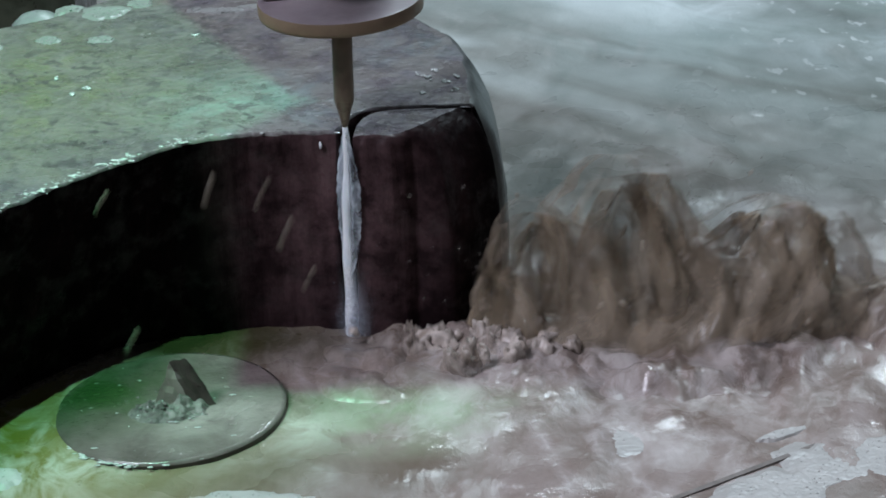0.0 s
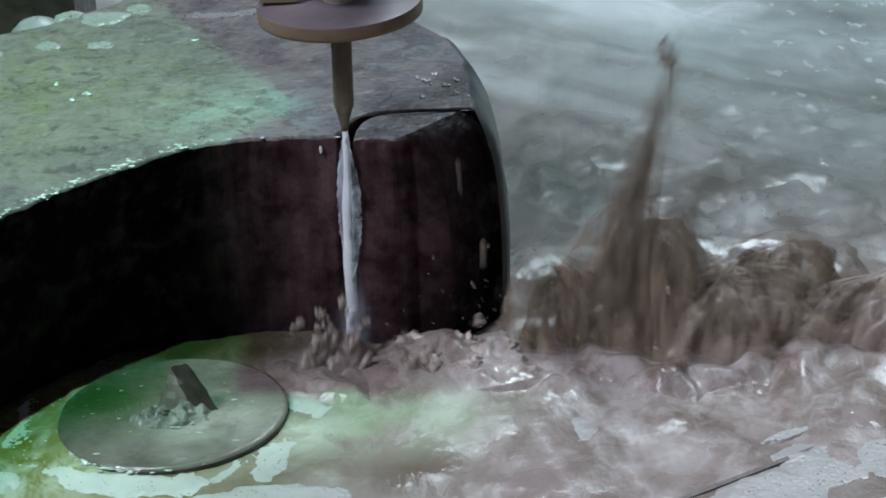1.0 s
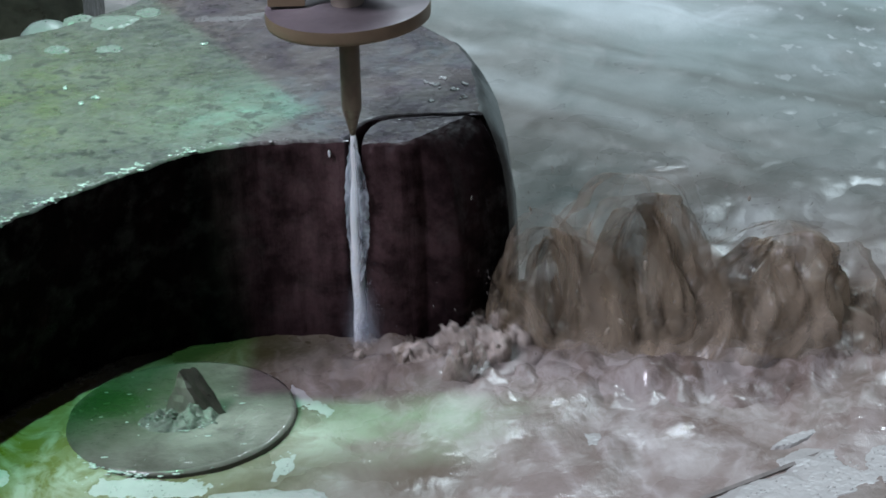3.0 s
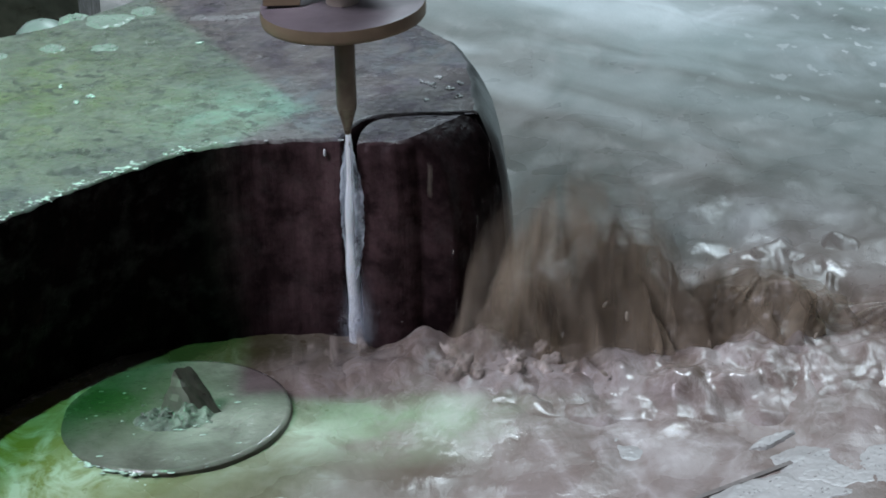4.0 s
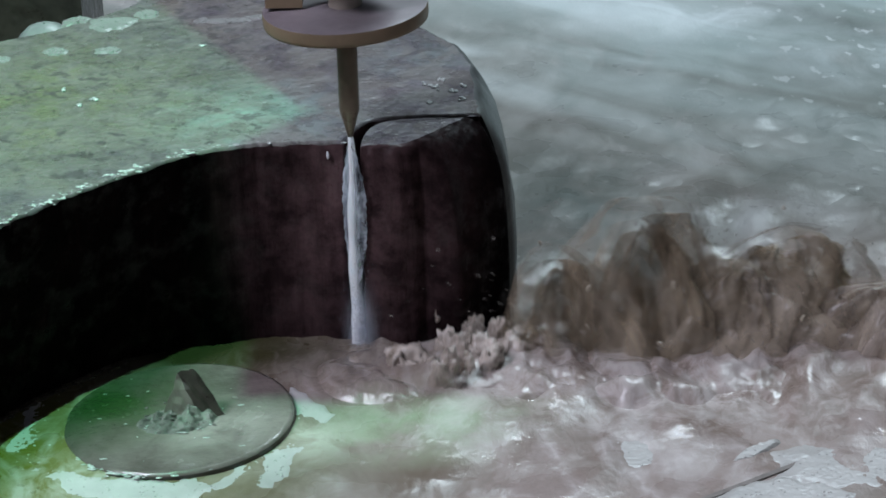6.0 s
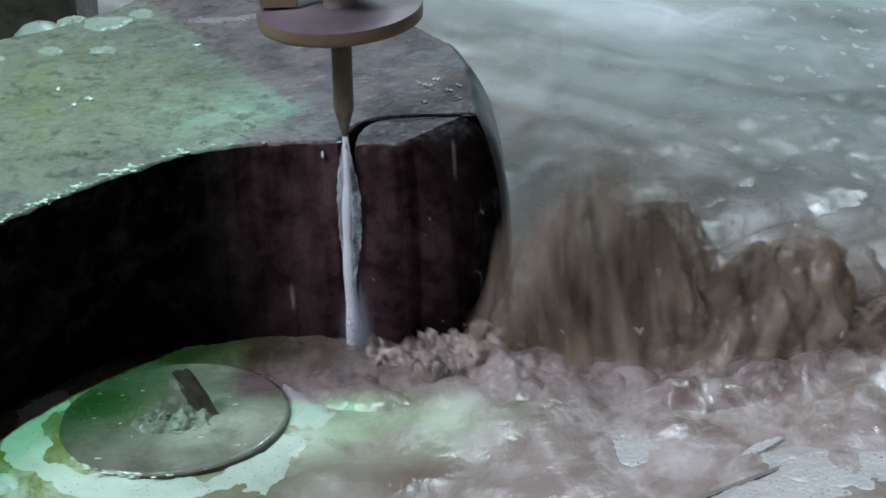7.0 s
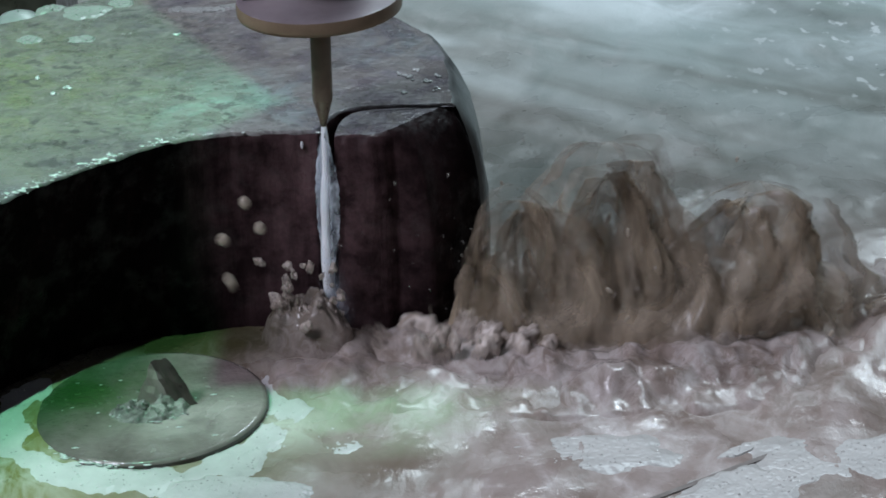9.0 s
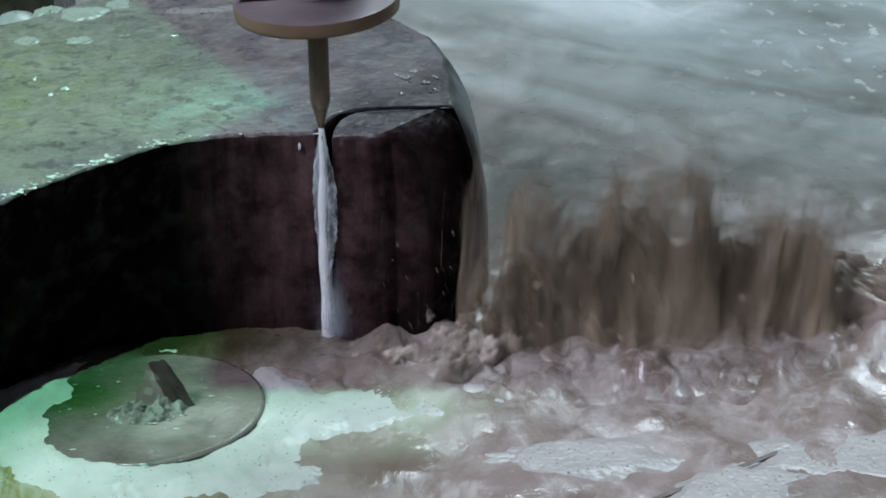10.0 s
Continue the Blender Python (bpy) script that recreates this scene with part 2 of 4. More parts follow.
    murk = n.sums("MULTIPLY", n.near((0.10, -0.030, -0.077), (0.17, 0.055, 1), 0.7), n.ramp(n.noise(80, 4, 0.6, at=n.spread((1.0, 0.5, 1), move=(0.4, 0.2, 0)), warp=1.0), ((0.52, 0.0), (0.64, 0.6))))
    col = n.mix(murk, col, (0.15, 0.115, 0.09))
    # Dark water beside the plate: its shade and reflection are painted in.
    deep = n.sums("MULTIPLY", n.near((0.088, 0.095, -0.077), (0.065, 0.13, 1), 0.9), n.ramp(n.noise(28, 4, 0.6, warp=0.8), ((0.34, 0.35), (0.62, 0.85))))
    col = n.mix(deep, col, (0.085, 0.115, 0.105))
    b = n.bump(n.noise(120, 4, 0.55, at=n.spread((1.0, 0.6, 1))), 0.0010, 0.5)
    n.bump(n.noise(300, 4, 0.6, at=n.spread((1.0, 0.7, 1))), 0.0007, 0.45, under=b)
    rough = n.ramp(n.noise(38, 3, 0.5), ((0.36, 0.12), (0.6, 0.42)))
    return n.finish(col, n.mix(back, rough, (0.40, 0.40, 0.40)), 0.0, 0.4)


def make_spray(name, dark, light, low, high, scale=70, lift=None, glow_through=0.0, core=None):
    """Water broken up by air; lift: heights between which it thins out."""
    n = Nodes(name)
    tall = n.spread((1.0, 1.0, 0.65))
    grain = n.noise(scale, 4, 0.55, at=tall, warp=0.8)
    n.finish(n.ramp(grain, ((0.34, dark), (0.64, light))), 0.3, 0.0, 0.4)
    n.bump(n.noise(scale * 1.6, 3, 0.5, at=tall, warp=0.5), 0.0013, 0.4)
    if glow_through:
        n.shader.inputs["Subsurface Weight"].default_value = glow_through
        n.shader.inputs["Subsurface Radius"].default_value = (1, 1, 1)
        n.shader.inputs["Subsurface Scale"].default_value = 0.004
    alpha = n.ramp(n.noise(scale * 0.8, 5, 0.62, at=tall, warp=0.8), ((0.36, low), (0.62, high)))
    if lift:
        sep = n.t.nodes.new("ShaderNodeSeparateXYZ")
        n.link(n.coord, sep.inputs[0])
        fade = n.t.nodes.new("ShaderNodeMapRange")
        n.link(sep.outputs[2], fade.inputs[0])
        for k, v in zip((1, 2, 3, 4), (lift[0], lift[1], 1.0, 0.0)):
            fade.inputs[k].default_value = v
        alpha = n.sums("MULTIPLY", alpha, fade.outputs[0])
    if core:
        alpha = n.sums("MULTIPLY", alpha, n.near((0, 0, 0), core, 1.0))
    return n.thin(alpha)


def make_plain(name, dark, light, scale, rough=0.4, metal=0.0, relief=0.0003):
    n = Nodes(name)
    base = n.ramp(n.noise(scale, 6, 0.62), ((0.3, dark), (0.7, light)))
    n.bump(n.noise(scale * 4, 5, 0.6), relief, 0.5)
    return n.finish(base, n.ramp(n.noise(scale * 1.7, 4), ((0.3, max(0.05, rough - 0.15)), (0.7, rough + 0.15))), metal)


def make_disc():
    n = Nodes("wet_grey_steel")
    base = n.ramp(n.noise(70, 6, 0.62), ((0.3, (0.075, 0.058, 0.055)), (0.7, (0.175, 0.14, 0.135))))
    film = n.ramp(n.noise(42, 4, 0.55, at=n.spread((0.9, 0.9, 1)), warp=0.4), ((0.40, 0.1), (0.66, 0.6)))
    base = n.mix(film, base, (0.225, 0.188, 0.175))
    mud = n.sums("MULTIPLY", n.near((0.016, -0.010, 0), (0.036, 0.034, 1), 0.6), n.ramp(n.noise(55, 5, 0.6, warp=0.6), ((0.36, 0.15), (0.56, 0.85))))
    base = n.mix(mud, base, (0.32, 0.275, 0.26))
    # Dark green left part: wall shade and green light painted over the wet film.
    green_shade = n.sums("MULTIPLY", n.near((-0.026, 0.013, 0), (0.046, 0.040, 1), 0.7), n.ramp(n.noise(70, 5, 0.6, warp=0.6), ((0.34, 0.45), (0.56, 0.95))))
    base = n.mix(green_shade, base, (0.028, 0.066, 0.020))
    n.bump(n.noise(110, 5, 0.6), 0.0016, 0.7)
    return n.finish(base, n.ramp(n.noise(60, 3), ((0.4, 0.08), (0.65, 0.3))), 0.0, 0.6)


def make_foam(name, tint, scale=420):
    n = Nodes(name)
    c = n.cells(scale)
    soft = n.noise(60, 4, 0.6)
    base = n.mix(n.ramp(soft, ((0.35, 0.0), (0.7, 0.7))), tint, tuple(0.72 * v for v in tint))
    spots = n.sums("MULTIPLY", n.ramp(c, ((0.10, 1.0), (0.2, 0.0))), n.ramp(n.noise(140, 2), ((0.50, 0.0), (0.56, 0.8))))
    base = n.mix(spots, base, (0.12, 0.12, 0.11))
    n.bump(n.noise(300, 4), 0.0003, 0.4)
    return n.finish(base, 0.35, 0.0, 0.35)


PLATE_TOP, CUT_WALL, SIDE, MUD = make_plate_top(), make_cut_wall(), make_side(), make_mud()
# Grain from dark to light paints shaded hollows into the splash.
SPLASH = make_spray("muddy_splash", (0.10, 0.068, 0.038), (0.52, 0.425, 0.31), 0.0, 0.85, 42, (0.05, 0.125))
SPLASH_CORE = make_spray("dense_muddy_splash", (0.055, 0.038, 0.021), (0.42, 0.335, 0.24), 0.22, 1.0, 48, (0.035, 0.105))
SPLASH_THIN = make_spray("thin_muddy_spray", (0.24, 0.18, 0.12), (0.50, 0.42, 0.33), 0.0, 0.55, 50, (0.01, 0.11))
SPLASH_PALE = make_spray("pale_splash", (0.25, 0.20, 0.16), (0.50, 0.43, 0.38), 0.45, 1.0, 70, (0.03, 0.09))
STRAND = make_spray("muddy_strand", (0.17, 0.12, 0.075), (0.54, 0.44, 0.34), 0.0, 0.75, 90)
DROPS = make_spray("muddy_drops", (0.30, 0.25, 0.19), (0.50, 0.44, 0.36), 0.5, 0.9)
FINE = make_spray("fine_muddy_spray", (0.40, 0.36, 0.32), (0.58, 0.54, 0.50), 0.12, 0.30)
JET = make_spray("white_jet", (0.82, 0.91, 1.0), (0.92, 0.97, 1.0), 0.95, 1.0, 160, None, 0.7)
JET.node_tree.nodes["Principled BSDF"].inputs["Roughness"].default_value = 0.12
JET_VEIL = make_spray("jet_veil", (0.30, 0.34, 0.385), (0.58, 0.63, 0.70), 0.10, 0.75, 150, None, 0.4)
SOFT = make_spray("soft_mist", (0.66, 0.72, 0.82), (0.8, 0.86, 0.96), 0.14, 0.30)
GLOB = make_spray("pale_mud_lump", (0.30, 0.245, 0.20), (0.56, 0.49, 0.44), 0.30, 1.0, 130)
FOAM = make_foam("grey_foam", (0.42, 0.41, 0.39))
FOAM_GREEN = make_foam("pale_foam", (0.52, 0.50, 0.50))
FOAM_PLATE = make_foam("plate_froth", (0.25, 0.25, 0.24))
GUARD = make_plain("brown_rubber", (0.17, 0.12, 0.075), (0.26, 0.19, 0.12), 60, 0.5)
# The top's pinkish colour holds the pink light that falls on it.
GUARD_TOP = make_plain("pink_lit_rubber", (0.17, 0.14, 0.155), (0.28, 0.24, 0.255), 45, 0.5)
CARBIDE = make_plain("stained_carbide", (0.13, 0.10, 0.07), (0.27, 0.22, 0.16), 70, 0.35, 0.2)
COLLAR = make_plain("pale_collar", (0.45, 0.38, 0.32), (0.62, 0.54, 0.46), 50, 0.4)
HEAD = make_plain("head_steel", (0.10, 0.10, 0.10), (0.22, 0.22, 0.22), 30, 0.35, 0.6)
DISC = make_disc()
# Pale colour of the beads paints in their wet glints.
BEAD = make_plain("wet_glint_bead", (0.22, 0.23, 0.225), (0.66, 0.68, 0.67), 500, 0.15)
HEAP = make_plain("wet_silt_heap", (0.06, 0.058, 0.055), (0.24, 0.225, 0.21), 130, 0.17, 0.0, 0.0024)
SILT = make_plain("silty_froth", (0.035, 0.028, 0.018), (0.10, 0.082, 0.055), 200, 0.35)
SLAT = make_plain("dull_wet_slat", (0.10, 0.085, 0.075), (0.20, 0.175, 0.16), 160, 0.75)
# Dark colour that carries shade on the disc's side, stub and block.
DARK = make_plain("shade_dark_rust", (0.02, 0.015, 0.013), (0.06, 0.045, 0.04), 120, 0.4)
BAR = make_plain("pale_steel", (0.16, 0.16, 0.17), (0.30, 0.30, 0.30), 40, 0.4)
PAINT = make_plain("hall_paint", (0.12, 0.125, 0.13), (0.17, 0.175, 0.18), 1.5, 0.7)

# ---- hall and tank ----
def slab(name, lo, hi, material, kind="structure", label="", category=""):
    s = Soup()
    x0, y0, z0 = lo
    x1, y1, z1 = hi
    s.add([(x0, y0, z0), (x1, y0, z0), (x1, y1, z0), (x0, y1, z0), (x0, y0, z1), (x1, y0, z1), (x1, y1, z1), (x0, y1, z1)],
          [(3, 2, 1, 0), (4, 5, 6, 7), (0, 1, 5, 4), (1, 2, 6, 5), (2, 3, 7, 6), (3, 0, 4, 7)])
    return thing(name, s.mesh(name, [material], False), label, category, kind=kind)


slab("floor", (-3, -3, -0.95), (3, 3, -0.85), PAINT, label="grey painted hall floor", category="floor")
slab("ceiling", (-3, -3, 3.0), (3, 3, 3.1), PAINT, label="grey painted hall ceiling", category="ceiling")
for nm, lo, hi in (("wall_north", (-3, 3, -0.85), (3, 3.1, 3)), ("wall_south", (-3, -3.1, -0.85), (3, -3, 3)),
                   ("wall_east", (3, -3, -0.85), (3.1, 3, 3)), ("wall_west", (-3.1, -3, -0.85), (-3, 3, 3))):
    slab(nm, lo, hi, PAINT, label="plain grey painted hall wall", category="wall")
for nm, lo, hi in (("tank_wall_north", (-1.2, 1.3, -0.85), (1.2, 1.31, -0.03)), ("tank_wall_south", (-1.2, -0.71, -0.85), (1.2, -0.70, -0.03)),
                   ("tank_wall_east", (1.2, -0.71, -0.85), (1.21, 1.31, -0.03)), ("tank_wall_west", (-1.21, -0.71, -0.85), (-1.2, 1.31, -0.03))):
    slab(nm, lo, hi, BAR, label="steel side wall of the cutting tank", category="tank wall")


# ---- water ----
def churn(x, y):
    """How rough the water is at a place, in metres of height."""
    splash = np.exp(-((y + 0.015) / 0.035) ** 2) * (1 / (1 + np.exp(-(x - 0.0) / 0.012)))
    right = np.exp(-((y - 0.02) / 0.07) ** 2) / (1 + np.exp(-(x - 0.10) / 0.03))
    return 0.0011 + 0.009 * splash + 0.010 * right + 0.002 * (1 / (1 + np.exp(-(x + 0.01) / 0.01)))


def water_height(x, y):
    broad = fbm(x * 30 + 20, y * 15 + 20, 3.0, 4) - 0.5
    ridge = 1 - np.abs(fbm(x * 42 + 9, y * 22 + 4, 8.0, 3) - 0.5) * 4
    return WATER + churn(x, y) * (1.5 * broad + 0.35 * (ridge - 0.45))


def axis(dense_lo, dense_hi, step, lo, hi):
    mid = np.arange(dense_lo, dense_hi, step)
    a = dense_lo - np.geomspace(step * 2, dense_lo - lo, 14)[::-1]
    b = dense_hi + np.geomspace(step * 2, hi - dense_hi, 14)
    return np.concatenate([a, mid, b])


def build_water():
    xs, ys = axis(-0.19, 0.33, 0.0022, -1.2, 1.2), axis(-0.15, 0.50, 0.0026, -0.7, 1.3)
    gx, gy = np.meshgrid(xs, ys)
    gz = water_height(gx, gy)
    s = Soup()
    s.grid(np.stack([gx, gy, gz], -1).reshape(-1, 3), len(xs), len(ys))
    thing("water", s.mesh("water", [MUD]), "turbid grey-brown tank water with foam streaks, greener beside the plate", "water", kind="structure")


build_water()


def build_swell(seed, cx, cy, w, d, high, label, crisp=0.36):
    """A rough patch of water that rides up and down in the surface."""
    nu, nv = 170, 120
    gx, gy = np.meshgrid(np.linspace(-1, 1, nu), np.linspace(-1, 1, nv))
    r = np.clip(1 - (gx ** 2 + gy ** 2), -0.2, 1)
    ridge = 1 - np.abs(fbm(gx * w * 34 + seed, gy * d * 20 + seed * 2, seed, 3) - 0.5) * 4
    lumps = fbm(gx * w * 85 + seed, gy * d * 50, seed + 3, 3) - 0.5
    fine = fbm(gx * w * 190 + seed, gy * d * 120 + 5, seed + 6, 3) - 0.5
    gz = crisp * high * np.clip(r, 0, 1) * fine + high * (np.sqrt(np.clip(r, 0, 1)) * (0.45 * ridge + 1.5 * lumps) - 0.15) + np.minimum(r, 0.25) * 0.012 - 0.004
    s = Soup()
    s.grid(np.stack([gx * w, gy * d, gz], -1).reshape(-1, 3), nu, nv)
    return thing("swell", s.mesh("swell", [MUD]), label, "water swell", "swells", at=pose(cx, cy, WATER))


SWELLS = [build_swell(11, 0.0994, -0.0226, 0.13, 0.045, 0.011, "choppy muddy swell at the foot of the splash"),
          build_swell(23, 0.2088, 0.0278, 0.10, 0.06, 0.014, "choppy muddy swell beyond the splash", 0.08),
          build_swell(31, 0.0298, -0.0303, 0.06, 0.028, 0.008, "choppy pale swell round the foot of the jet"),
          build_swell(47, 0.2206, 0.1441, 0.16, 0.10, 0.004, "low grey-green swell on the tank water", 0.0)]

# ---- the plate and the piece cut from it ----
BULGE = ((0, 0.0), (0.0012, 0.0012), (0.006, 0.0045), (0.014, 0.0085), (0.026, 0.0115), (0.042, 0.0130), (0.06, 0.0135), (0.085, 0.013), (0.12, 0.012))


def build_block(name, runs, label, category):
    """A thick plate from runs of outline points (counter-clockwise): (points, kind of side, smooth steps)."""
    pts, kinds = [], []
    for points, kind, per in runs:
        line = spline(points, per)
        if pts and np.linalg.norm(pts[-1] - line[0]) < 1e-6:
            line = line[1:]
        pts += line
        kinds += [kind] * len(line)
    if np.linalg.norm(pts[0] - pts[-1]) < 1e-6:
        pts.pop(), kinds.pop()
    n = len(pts)
    nrm = []
    for i in range(n):
        d = pts[(i + 1) % n] - pts[i - 1]
        d = d / (np.linalg.norm(d) + 1e-12)
        nrm.append(np.array([d[1], -d[0]]))
    bul = np.array([1.0 if k in ("side", "dark_side") else 0.0 for k in kinds])
    for _ in range(3):
        bul = (np.roll(bul, 1) + bul * 2 + np.roll(bul, -1)) / 4
    worn = np.array([0.0 if k == "kerf" else 1.0 for k in kinds])
    for _ in range(14):
        worn = np.where([k == "kerf" for k in kinds], 0.0, (np.roll(worn, 1) + worn * 2 + np.roll(worn, -1)) / 4)
    depths = [0, 0.0012, 0.004, 0.008, 0.014, 0.020, 0.028, 0.036, 0.046, 0.056, 0.066, 0.076, 0.086, 0.098, 0.12]
    big = np.interp(depths, *zip(*BULGE))
    s = Soup()
    rows = []
    for j, dz in enumerate(depths):
        for i in range(n):
            p = pts[i]
            wob = 0.0011 * (float(vnoise(p[0] * 420, p[1] * 420, dz * 40 + 5)) - 0.5) + 0.0012 * (float(vnoise(p[0] * 90, p[1] * 90, dz * 60)) - 0.5)
            if kinds[i] == "kerf":
                wob *= 0.3
            out = wob + bul[i] * big[j] - ((0.0009 if name == "steel_plate" else 0.0003) if j == 0 else 0)
            if name == "cut_piece" and j < 3:
                out -= worn[i] * (0.0030, 0.0016, 0.0005)[j]
            if kinds[i] == "broken":
                out += 0.0035 * (float(vnoise(p[0] * 60 + 3, p[1] * 60, dz * 45 + 9)) - 0.4) * min(1, dz / 0.01)
            if kinds[i] == "wall" and p[1] < 0.05:
                out -= 0.0125 * min(1, max(0, (-0.048 - p[0]) / 0.025)) * dz / 0.077
            z = -dz + (0.0007 * (float(vnoise(p[0] * 200, p[1] * 200, 3)) - 0.5) if j == 1 else 0)
            rows.append((p[0] + nrm[i][0] * out, p[1] + nrm[i][1] * out, z))
    faces, slots = [], []
    for j in range(len(depths) - 1):
        for i in range(n):
            k = (i + 1) % n
            faces.append((j * n + i, (j + 1) * n + i, (j + 1) * n + k, j * n + k))
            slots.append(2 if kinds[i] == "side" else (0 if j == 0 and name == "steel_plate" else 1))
    s.add(rows, faces)
    s.m = slots
    s.f.append(tuple(range(n)))
    s.m.append(0)
    s.f.append(tuple(reversed(range((len(depths) - 1) * n, len(depths) * n))))
    s.m.append(1)
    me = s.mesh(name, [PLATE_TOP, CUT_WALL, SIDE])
    me.polygons[len(faces)].use_smooth = False
    return thing(name, me, label, category)


ARC = [(-0.1771, -0.2068), (-0.1578, -0.1438), (-0.1359, -0.0960), (-0.1143, -0.0630), (-0.0983, -0.0433), (-0.0722, -0.0184), (-0.0539, -0.0038),
       (-0.0344, 0.0017), (-0.0179, 0.0027), (-0.0029, 0.0029)]
KERF_BACK = [(-0.0029, 0.0029), (-0.0006, 0.0089), (0.0024, 0.0173), (0.0084, 0.0231), (0.0183, 0.0252), (0.0320, 0.0256), (0.0453, 0.0259)]
ROUND = [(0.0453, 0.0259), (0.0454, 0.0434), (0.0446, 0.0662), (0.0419, 0.0846), (0.0366, 0.1004), (0.0257, 0.1170), (0.0105, 0.1384), (-0.0031, 0.1673), (-0.0119, 0.2146)]
BACK = [(-0.0119, 0.2146), (-0.0456, 0.2182), (-0.0786, 0.2087), (-0.0893, 0.1609), (-0.1069, 0.1379), (-0.1340, 0.1171), (-0.1841, 0.0981), (-0.2841, 0.0708), (-0.3728, -0.2057), (-0.1771, -0.2068)]
build_block("steel_plate", [(ARC, "wall", 14), (KERF_BACK, "kerf", 8), (ROUND, "side", 8), (BACK, "wall", 5)],
            "thick wet steel plate, green where lamp light is painted on, with a curved cut-out", "metal plate")
KERF_FRONT = [(0.0454, 0.0236), (0.0320, 0.0230), (0.0192, 0.0225), (0.0108, 0.0200), (0.0061, 0.0142), (0.0037, 0.0053), (0.0031, -0.0033)]
FRONT = [(0.0031, -0.0033), (0.0089, -0.0049), (0.0184, -0.0043), (0.0250, 0.0006)]
OUTER = [(0.0250, 0.0006), (0.0314, 0.0085), (0.0389, 0.0161), (0.0438, 0.0214), (0.0454, 0.0236)]
# dark_side: the outer side takes the near-black wall colour as painted shade.
build_block("cut_piece", [(KERF_FRONT, "kerf", 8), (FRONT, "broken", 8), (OUTER, "dark_side", 6)],
            "dark rusty steel piece, cut free of the plate by the jet", "metal offcut")

# ---- cutting head: guard disc, tube, collar, clamp ----
def lathe(profile, sides=48, slot=0, s=None, centre=(0, 0)):
    s = s or Soup()
    pts = []
    for r, z in profile:
        for i in range(sides):
            a = 2 * math.pi * i / sides
            pts.append((centre[0] + r * math.cos(a), centre[1] + r * math.sin(a), z))
    s.grid(pts, sides, len(profile), True, slot)
    return s


def build_head():
    head = new("cutting_head")
    tagged(head, "waterjet cutting head with a brown round splash guard and slim tube", "cutting head")
    tube = lathe([(0.0004, 0.003), (0.0010, 0.003), (0.0014, 0.005), (0.0028, 0.0105), (0.0034, 0.0125), (0.00357, 0.014), (0.00357, 0.0490), (0.0002, 0.0490)], 32)
    part("focusing_tube", tube.mesh("focusing_tube", [CARBIDE]), head, "slim brown-stained carbide tube")
    rim = lathe([(0.0040, 0.0420), (0.0270, 0.0420), (0.0284, 0.0425), (0.0286, 0.0437), (0.0286, 0.0463), (0.0284, 0.0473)], 72)
    rim = lathe([(0.0284, 0.0473), (0.0272, 0.0476), (0.0030, 0.0476)], 72, 1, rim)
    guard = part("splash_guard", rim.mesh("splash_guard", [GUARD, GUARD_TOP]), head, "brown rubber splash guard disc")
    guard.matrix_basis = pose(0.0021, 0, 0.0044, 0.5, -2.6, 0)
    col = lathe([(0.0056, 0.0515), (0.0058, 0.0520), (0.0058, 0.060), (0.0065, 0.0605), (0.0065, 0.066), (0.002, 0.066)], 32)
    part("collar", col.mesh("collar", [COLLAR]), head, "pale cylindrical collar")
    block = Soup()
    block.add([(-0.0272, -0.0034, 0.0522), (-0.0145, -0.0034, 0.0522), (-0.0145, 0.0060, 0.0522), (-0.0272, 0.0060, 0.0522),
               (-0.0272, -0.0034, 0.066), (-0.0145, -0.0034, 0.066), (-0.0145, 0.0060, 0.066), (-0.0272, 0.0060, 0.066)],
              [(3, 2, 1, 0), (4, 5, 6, 7), (0, 1, 5, 4), (1, 2, 6, 5), (2, 3, 7, 6), (3, 0, 4, 7)])
    part("clamp", block.mesh("clamp", [GUARD], False), head, "small square brown clamp block")
    # Out of view; added for its shadow and reflections.
    body = lathe([(0.002, 0.066), (0.018, 0.066), (0.019, 0.068), (0.019, 0.10), (0.027, 0.104), (0.028, 0.106), (0.028, 0.22), (0.002, 0.222)], 40)
    part("mixing_body", body.mesh("mixing_body", [HEAD]), head, "unseen grey steel mixing body above the collar")
    # Unseen block, its outline cut to shape the work lamp's shadow.
    box = Soup()
    edge = [(-0.086, -0.0792), (-0.088, -0.0890), (-0.122, -0.0890), (-0.122, -0.1170), (0.16, -0.1230), (0.16, 0.0630), (-0.165, 0.0680), (-0.098, -0.0570), (-0.062, -0.0570), (-0.062, -0.0725)]
    m = len(edge)
    box.add([(x, y, z) for z in (0.255, 0.45) for x, y in edge], [tuple(range(m - 1, -1, -1)), tuple(range(m, 2 * m))] + [(i, (i + 1) % m, m + (i + 1) % m, m + i) for i in range(m)])
    part("shade_block", box.mesh("shade_block", [HEAD], False), head, "unseen grey block above the head, added to shape the work lamp's shadow")
    return head


HEAD_THING = build_head()


def build_jet():
    s = Soup()
    n = 34
    path, rad = [], []
    for j in range(n):
        k = j / (n - 1)
        path.append((0.0003 * math.sin(k * 9), 0.0002 * math.sin(k * 7), 0.0035 - k * 0.084))
        rad.append(0.0009 + 0.0008 * min(1, k * 3) + 0.0009 * k + 0.0002 * math.sin(k * 23))
    s.tube(path, rad, 12, 0.12, 2.0)
    return thing("water_jet", s.mesh("water_jet", [JET]), "thin white high-pressure water jet falling from the tube", "water jet")


JET_THING = build_jet()


